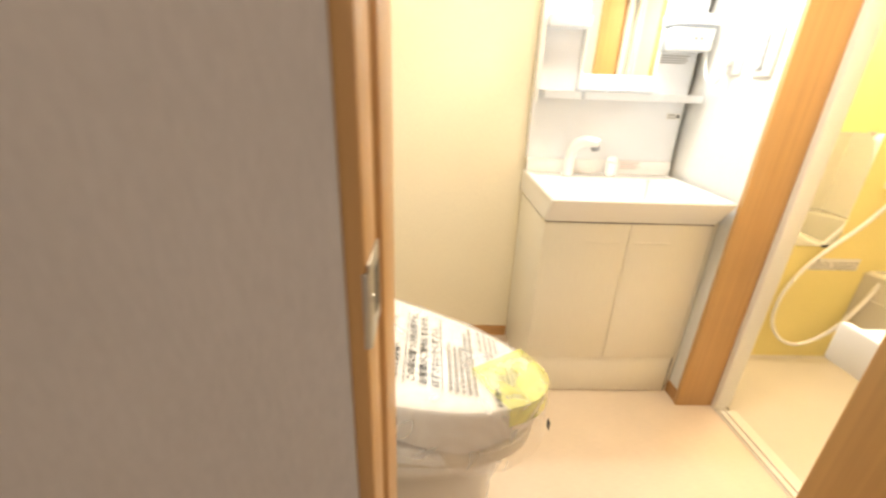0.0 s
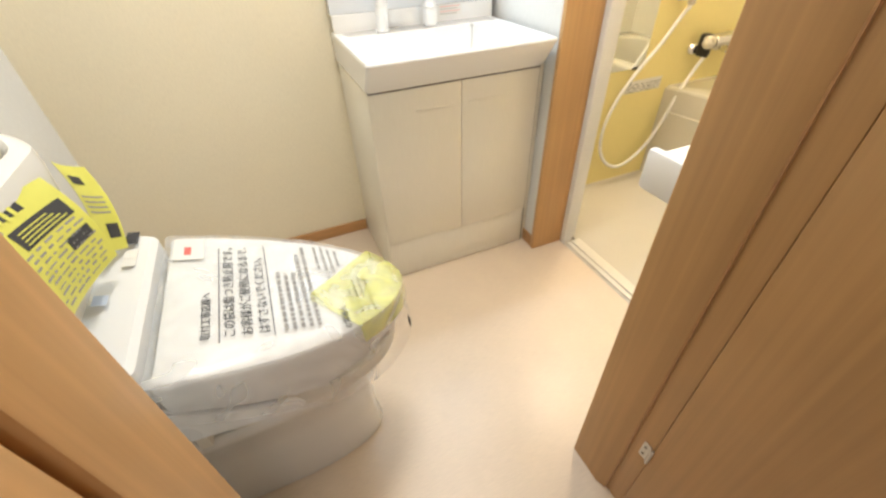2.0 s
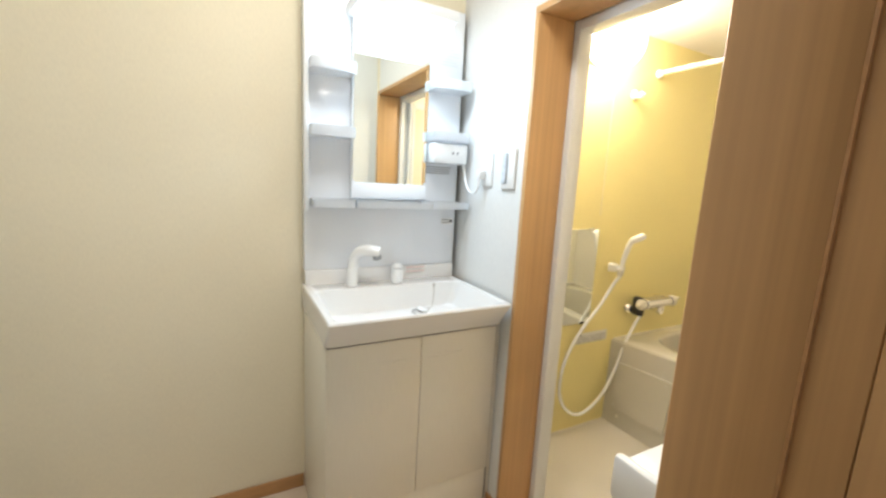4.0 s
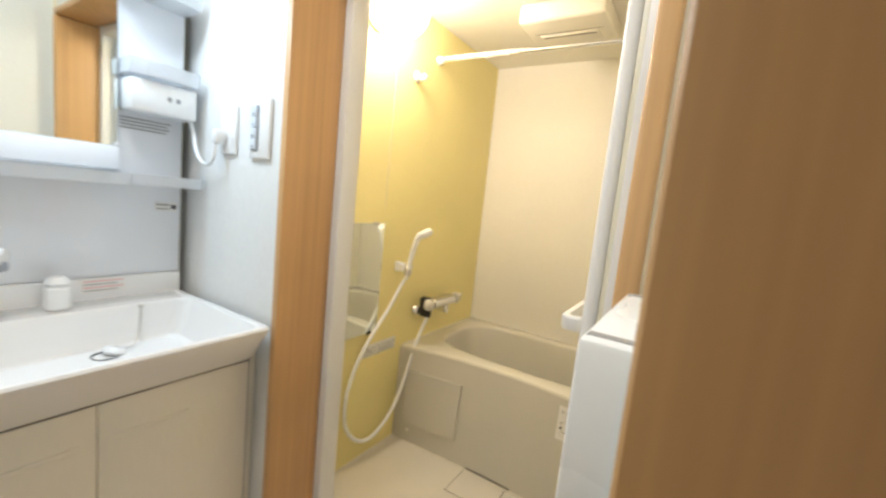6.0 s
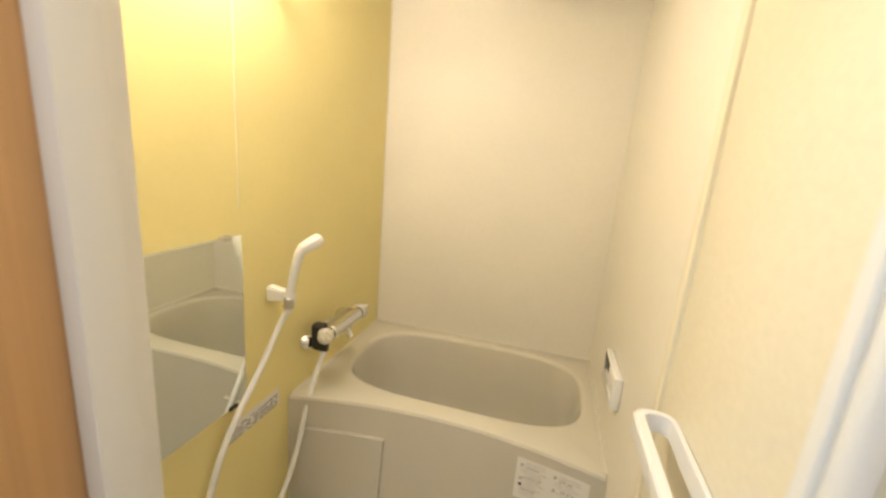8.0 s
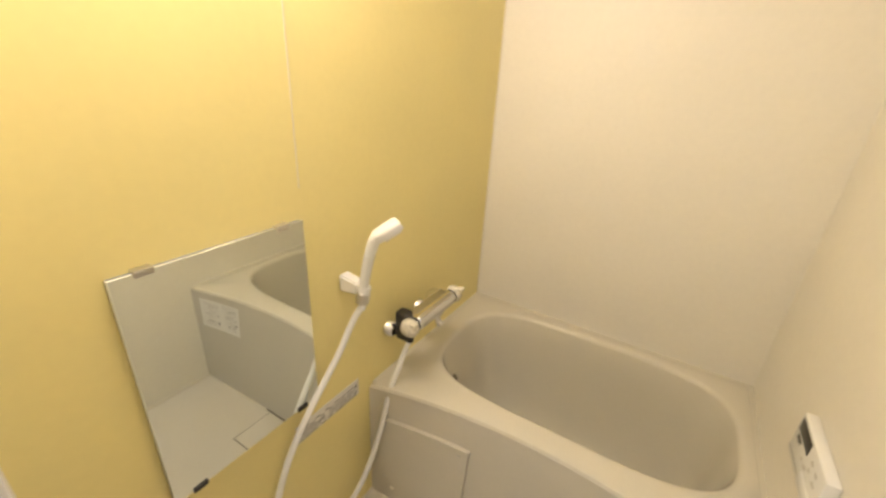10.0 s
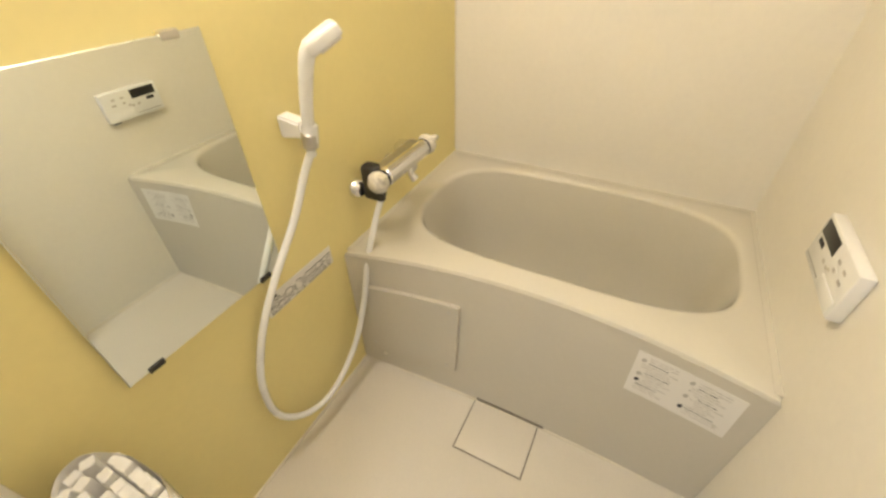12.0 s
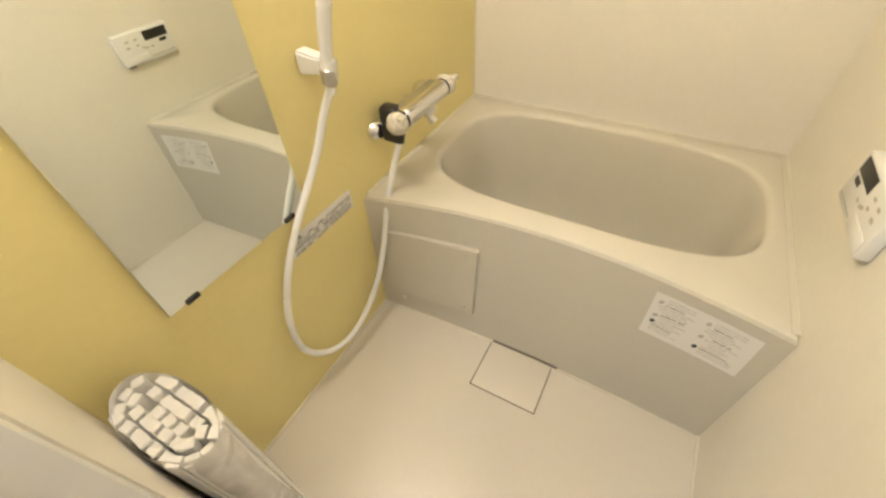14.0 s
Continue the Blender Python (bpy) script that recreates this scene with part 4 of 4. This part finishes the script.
def toilet_remote():
    r = thing("toilet_remote", "white wall remote box with printed protective film", "remote control")
    x0, x1, y1, z0, z1 = 1.172, 1.392, 1.540, 0.945, 1.075
    body = part("body", box(x0, x1, WYR + 0.0005, y1, z0, z1, 0.006), RESIN, r)
    for x in (x0 + 0.016, x1 - 0.016):
        part("slot", box(x - 0.005, x + 0.005, WYR + 0.004, y1 - 0.004, z1 - 0.0005, z1 + 0.0006), INKGREY, body, "grey end slot")
    rnd = random.Random(12)
    for i in range(5):
        for j in range(3):
            x, z = x0 + 0.035 + i * 0.042 + rnd.uniform(-0.004, 0.004), z0 + 0.022 + j * 0.034
            w, tall = rnd.uniform(0.003, 0.007), rnd.uniform(0.003, 0.007)
            part("pictogram", box(x - w, x + w, y1 - 0.0004, y1 + 0.0003, z - tall, z + tall, 0.0002, seg=1), FAINT, body)


def paper_holder():
    h = thing("paper_holder", "white toilet paper holder with recessed shelf on the wall", "paper holder")
    x0, x1, y0, y1, z0, z1 = 1.148, 1.310, WYR + 0.0005, 1.602, 0.745, 0.820
    part("cheek", box(x0, x0 + 0.020, y0, y1, z0, z1, 0.008), RESIN, h)
    part("cheek", box(x1 - 0.020, x1, y0, y1, z0, z1, 0.008), RESIN, h)
    part("shelf", box(x0 + 0.019, x1 - 0.019, y0, y1 - 0.004, z1 - 0.030, z1 - 0.014, 0.003), RESIN, h)
    part("flap", box(x0 + 0.021, x1 - 0.021, y1 - 0.014, y1 - 0.003, z0 + 0.004, z1 - 0.031, 0.004), RESIN, h)


def toilet():
    t = thing("toilet", "new white toilet, closed lid still wrapped in film", "toilet")
    cy = 1.815

    def oval(x0, x1, half, z, blunt=2.6, n=36, square=2.7, tip=2.3):
        """A D-like loop: blunt towards the tank, round at the tip."""
        cx, a = (x0 + x1) / 2, (x1 - x0) / 2
        out = []
        for k in range(n):
            u = 2 * math.pi * k / n
            c, s = math.cos(u), math.sin(u)
            e = 2 / tip if c > 0 else 2 / (blunt * 2.6)
            out.append(Vector((cx + a * math.copysign(abs(c) ** e, c), cy + half * math.copysign(abs(s) ** (2 / (tip + 0.15 if c > 0 else square)), s), z)))
        return out

    bowl = [oval(0.10, 0.645, 0.092, 0.0), oval(0.10, 0.650, 0.094, 0.02), oval(0.10, 0.640, 0.090, 0.10), oval(0.08, 0.645, 0.096, 0.20), oval(0.06, 0.680, 0.124, 0.31),
            oval(0.05, 0.705, 0.152, 0.36), oval(0.05, 0.712, 0.158, 0.395), oval(0.055, 0.708, 0.155, 0.402)]
    part("bowl", loft(bowl), CERAMIC, t)

    def lid_loop(g, f):
        """f from 0 at the underside to 1 at the sloping top."""
        out = []
        x0, run = 0.326 - g, 0.426 + 2 * g
        rows = [(0.006, 0.86), (0.0, 0.93), (0.012, 0.985)] + [(u, 1.0) for u in (0.05, 0.15, 0.27, 0.39, 0.51, 0.62, 0.72, 0.81, 0.88, 0.93, 0.965, 0.988, 0.998)]
        near = [(x0 + run * u, (0.193 + g) * k * (1 - u ** 2.3) ** 0.57) for u, k in rows]
        for x, y in [(x, cy - 0.002 - y) for x, y in near] + [(x, cy - 0.002 + y) for x, y in near[::-1]]:
            low = max(0.450, 0.556 - 0.50 * (x - 0.326))
            top = 0.632 - (x - 0.322) * 0.285
            out.append(Vector((x, y, low + (top - low) * f)))
        return out

    part("seat", loft([oval(0.31, 0.712, 0.160, 0.404), oval(0.31, 0.722, 0.166, 0.412), oval(0.31, 0.724, 0.168, 0.436), [Vector((p.x, p.y, max(0.446, 0.548 - 0.50 * (p.x - 0.326)))) for p in oval(0.312, 0.720, 0.165, 0)]]), RESIN_CREAM, t)
    lid = part("lid", loft([lid_loop(-0.004, 0), lid_loop(0, 0.08), lid_loop(0, 0.80), lid_loop(-0.006, 0.94), lid_loop(-0.020, 1.0)]), RESIN, t)

    def unit(i, x0, x1, z):
        return rounded(x0, x1, cy - 0.184 + i, cy + 0.184 - i, 0.022, z)

    rear = [unit(0.0, 0.06, 0.318, 0.404), unit(0.0, 0.05, 0.318, 0.50)]
    body = loft(rear, cap1=False)
    one = loft([[Vector((p.x, p.y, 0.5)) for p in unit(0.0, 0.05, 0.318, 0)],
                [Vector((p.x, p.y, 0.655 - 0.28 * max(0, p.x - 0.26))) for p in unit(0.001, 0.05, 0.317, 0)],
                [Vector((p.x, p.y, 0.662 - 0.28 * max(0, p.x - 0.26))) for p in unit(0.010, 0.06, 0.308, 0)]], cap0=False)
    part("rear_unit", merge(body, one), RESIN, t)
    part("hinge_gap", box(0.3185, 0.340, cy - 0.176, cy + 0.176, 0.410, 0.600, 0.004), RESIN_CREAM, t)
    skirt = loft([[Vector((x, y, z)) for x, z in ((0.10, 0.472), (0.33, 0.470), (0.485, 0.444), (0.508, 0.449), (0.500, 0.468), (0.42, 0.500), (0.33, 0.552), (0.10, 0.600))] for y in (cy - 0.178, cy - 0.193)])
    part("side_panel", soften(skirt, 0.004), RESIN, t, "white side panel under the lid")

    def tk(i, z, grow=0.0):
        return rounded(WX0 + 0.012 + i, 0.232 - i + grow, cy - 0.172 + i, cy + 0.172 - i, 0.060, z)

    tank = [tk(0.0, 0.50), tk(0.0, 0.62), tk(-0.004, 0.78, 0.006), tk(-0.006, 0.845, 0.010), tk(-0.004, 0.868, 0.010), tk(0.004, 0.874, 0.008), tk(0.009, 0.873, 0.004), tk(0.013, 0.862), tk(0.030, 0.800), tk(0.050, 0.788)]
    tank = [[p + Vector((0, 0, min(0.075, 0.50 * max(0, 0.235 - p.x)) if p.z > 0.77 else 0)) for p in loop] for loop in tank]
    shell = part("tank", loft(tank), CERAMIC, t)
    part("hand_basin", loft([[p + Vector((0, 0, min(0.075, 0.50 * max(0, 0.235 - p.x)))) for p in loop] for loop in (tk(0.0140, 0.864), tk(0.0308, 0.804), tk(0.051, 0.792))], cap0=False), BASIN, shell, "ivory hand-rinse basin")
    part("spout", tube([(0.02, cy, 0.80), (0.02, cy, 0.95), (0.045, cy, 0.985), (0.08, cy, 0.965)], [0.010, 0.009, 0.009, 0.010]), CHROME, shell, "chrome spout")
    part("black_tag", turned(box(-0.010, 0.010, -0.019, 0.019, 0, 0.0015), Matrix.Translation((0.282, 1.972, 0.6625)) @ Matrix.Rotation(radians(10), 4, "Y")), INK, t, "black tag")
    for x, y in ((0.292, 1.925), (0.292, 1.900), (0.268, 1.800)):
        part("blue_print", turned(box(-0.010, 0.010, -0.012, 0.012, 0, 0.0006), Matrix.Translation((x - 0.008, y, 0.6640 - 0.28 * max(0, x - 0.268))) @ Matrix.Rotation(radians(15), 4, "Y")), INKBLUE if y < 1.85 else STICKER, t)

    # film over the lid, pulled over the edge and gathered below
    def hem(g, drop):
        """Hangs a little below the lid, more towards the tip."""
        return [a.lerp(b, -drop * (0.12 + 1.15 * max(0, a.x - 0.50) / 0.25)) for a, b in zip(lid_loop(g, 0), lid_loop(g, 1))]

    loops = [hem(0.017, 1.0), hem(0.012, 0.4), lid_loop(0.010, 0.25), lid_loop(0.008, 0.70), lid_loop(0.004, 0.95), lid_loop(-0.014, 1.03), lid_loop(-0.06, 1.035), lid_loop(-0.12, 1.035)]
    bm = loft(loops, cap0=False)
    bmesh.ops.subdivide_edges(bm, edges=list(bm.edges), cuts=1, use_grid_fill=True)
    for v in bm.verts:
        k = noise.noise(Vector((v.co.x * 9, v.co.y * 17, v.co.z * 9))) + 0.5 * noise.noise(v.co * 24)
        top = v.co.z > 0.632 - (v.co.x - 0.322) * 0.285 - 0.015
        v.co += (Vector((0, 0, 1)) if top else Vector((v.co.x - 0.53, v.co.y - cy, 0)).normalized()) * (abs(k) * 0.0045 if top else k * 0.004)
    part("film", bm, WRAP, lid, "clear crumpled plastic film")

    # print on the film
    slope = math.atan(0.285)

    def on_lid(x, y, lift=0.0065):
        """A frame on the sloping lid: text runs towards the wall, lines towards the tip."""
        z = 0.632 - (x - 0.322) * 0.285 + lift
        down = Vector((math.cos(slope), 0, -math.sin(slope)))
        across = Vector((0, 1, 0))
        up = across.cross(-down)
        m = Matrix((across, -down, across.cross(-down))).transposed().to_4x4()
        return Matrix.Translation((x, y, z)) @ m

    words("print", "取付工事店様へ", 0.0165, on_lid(0.405, 1.690), INK, lid)
    for i, line in enumerate(("この袋は傷つき防止用です。", "お客様がご使用になるまで、", "はずさないでください。")):
        words("print", line, 0.0205, on_lid(0.440 + 0.0255 * i, 1.688), INK, lid)
    for x0 in (0.419, 0.499):
        part("print_frame", turned(box(0, 0.262, 0, 0.0016, 0, 0.0004), on_lid(x0, 1.680)), INK, lid)
    rnd = random.Random(21)

    def bars(x, y0, y1, size, mat):
        y = y0
        while y < y1:
            w = rnd.uniform(0.006, 0.016)
            part("print_bar", turned(box(0, min(w, y1 - y), 0, size, 0, 0.0004), on_lid(x, y)), mat, lid)
            y += w + rnd.uniform(0.002, 0.005)

    for i in range(5):
        bars(0.520 + 0.0135 * i, 1.690, 1.690 + rnd.uniform(0.14, 0.26), 0.0065, INKGREY)
    bars(0.598, 1.85, 1.93, 0.0045, INKGREY)
    for i in range(3):
        bars(0.612 + 0.013 * i, 1.815 + 0.02 * i, 1.93 - 0.01 * i, 0.0045, INKGREY)
    part("red_mark", turned(box(0, 0.026, 0, 0.012, 0, 0.0005), on_lid(0.372, 1.925)), INKRED, lid)
    part("white_slip", turned(box(-0.012, 0.058, -0.026, 0.026, -0.0012, 0.0), on_lid(0.368, 1.922)), STICKER, lid, "white paper slip")

    # yellow printed corner at the tip
    pts = [p for p in lid_loop(0.007, 1.0)]
    bm = bmesh.new()

    def zt(x, lift=0.0075):
        return 0.632 - (x - 0.322) * 0.285 + lift

    tip = [p for p in pts if p.x > (0.600 if p.y < cy else 0.700)]
    tip.sort(key=lambda p: math.atan2(p.y - cy, p.x - 0.60))
    edge = [Vector((p.x, p.y, zt(p.x))) for p in tip]
    start, end = edge[0], edge[-1]
    kink, m = Vector((0.556, 1.765, 0)), (len(edge) - 1) / 2
    inner = [start.lerp(kink, k / m) if k <= m else kink.lerp(end, (k - m) / m) for k in range(len(edge))]
    for p in inner:
        p.z = zt(p.x)
    low = [Vector((p.x + 0.004, p.y, p.z - 0.050)) for p in edge]
    bm = loft([inner, edge, low], cap0=False, cap1=False, closed=False)
    part("yellow_print", bm, WRAPLEMON, lid, "yellow printed corner of the film")
    words("print", "お客様へ", 0.0150, on_lid(0.622, 1.668, 0.0105), INK, lid)
    for i in range(4):
        bars(0.640 + 0.0125 * i, 1.672 + 0.010 * i, 1.80 + 0.006 * i, 0.0045, INK if i % 2 else INKGREY)
    part("recycle_mark", box(0.742, 0.7425, 1.715, 1.733, 0.445, 0.470), INK, lid)

    # yellow notices taped to the tank front
    def notice(c, w, h, spin, curl, lean, bits):
        m = Matrix.Translation(c) @ Matrix.Rotation(radians(90), 4, "Z") @ Matrix.Rotation(radians(lean), 4, "X") @ Matrix.Rotation(radians(spin), 4, "Z")
        n = 8
        rows = []
        for i in range(n + 1):
            u = i / n - 0.5
            rows.append([Vector((u * w, (j / n - 0.5) * h, curl * (u * u * 4 - 0.3) + 0.012 * math.sin(3 * j / n))) for j in range(n + 1)])
        front = loft(rows, False, False, closed=False)
        back = loft([[p - Vector((0, 0, 0.0006)) for p in r] for r in rows], False, False, closed=False)
        sheet = part("notice", turned(merge(front, back), m), LEMON, t, "yellow printed notice sheet")
        for x0, x1, y0, y1, mat in bits:
            bm = bmesh.new()
            k = 6
            grid = []
            for i in range(k + 1):
                u = x0 + (x1 - x0) * i / k
                grid.append([Vector((u * w, q * h, curl * (u * u * 4 - 0.3) + 0.012 * math.sin(3 * (q + 0.5)) + (0.0014 if mat is LEMON else 0.0008))) for q in (y0, (y0 + y1) / 2, y1)])
            bm = loft(grid, False, False, closed=False)
            part("notice_print", turned(bm, m), mat, sheet)

    main = [(-0.42, 0.10, 0.36, 0.44, INK), (-0.30, 0.42, 0.10, 0.28, INK), (0.10, 0.42, -0.16, -0.04, INK), (-0.42, -0.30, 0.30, 0.34, INKGREY)]
    rnd = random.Random(5)
    for i in range(14):
        v = -0.44 + 0.055 * i
        if not 0.08 < v < 0.30:
            u = rnd.uniform(-0.44, -0.36)
            while u < 0.36:
                w = rnd.uniform(0.04, 0.16)
                main.append((u, min(u + w, 0.44), v, v + rnd.uniform(0.012, 0.022), INKGREY))
                u += w + rnd.uniform(0.02, 0.07)
    for i in range(4):
        main.append((-0.24 + 0.005 * i, 0.34 - 0.05 * i, 0.125 + 0.034 * i, 0.137 + 0.034 * i, LEMON))
    for i in range(4):
        main.append((-0.34 + 0.10 * i, -0.29 + 0.10 * i, 0.345, 0.455, LEMON))
    notice((0.262, 1.786, 0.786), 0.185, 0.150, -10, 0.010, 75, main)
    side = [(-0.30, 0.10, 0.26, 0.36, INK), (0.05, 0.40, -0.36, -0.20, INK)] + [(-0.35, 0.35, 0.10 - 0.06 * i, 0.12 - 0.06 * i, INKGREY) for i in range(4)]
    notice((0.258, 1.955, 0.748), 0.085, 0.160, -33, 0.006, 80, side)


vanity(), washbasin(), basin_tap(), lever(), care_sticker(), mirror_cabinet(), outlet(), wall_switch(), toilet_remote(), paper_holder(), toilet()
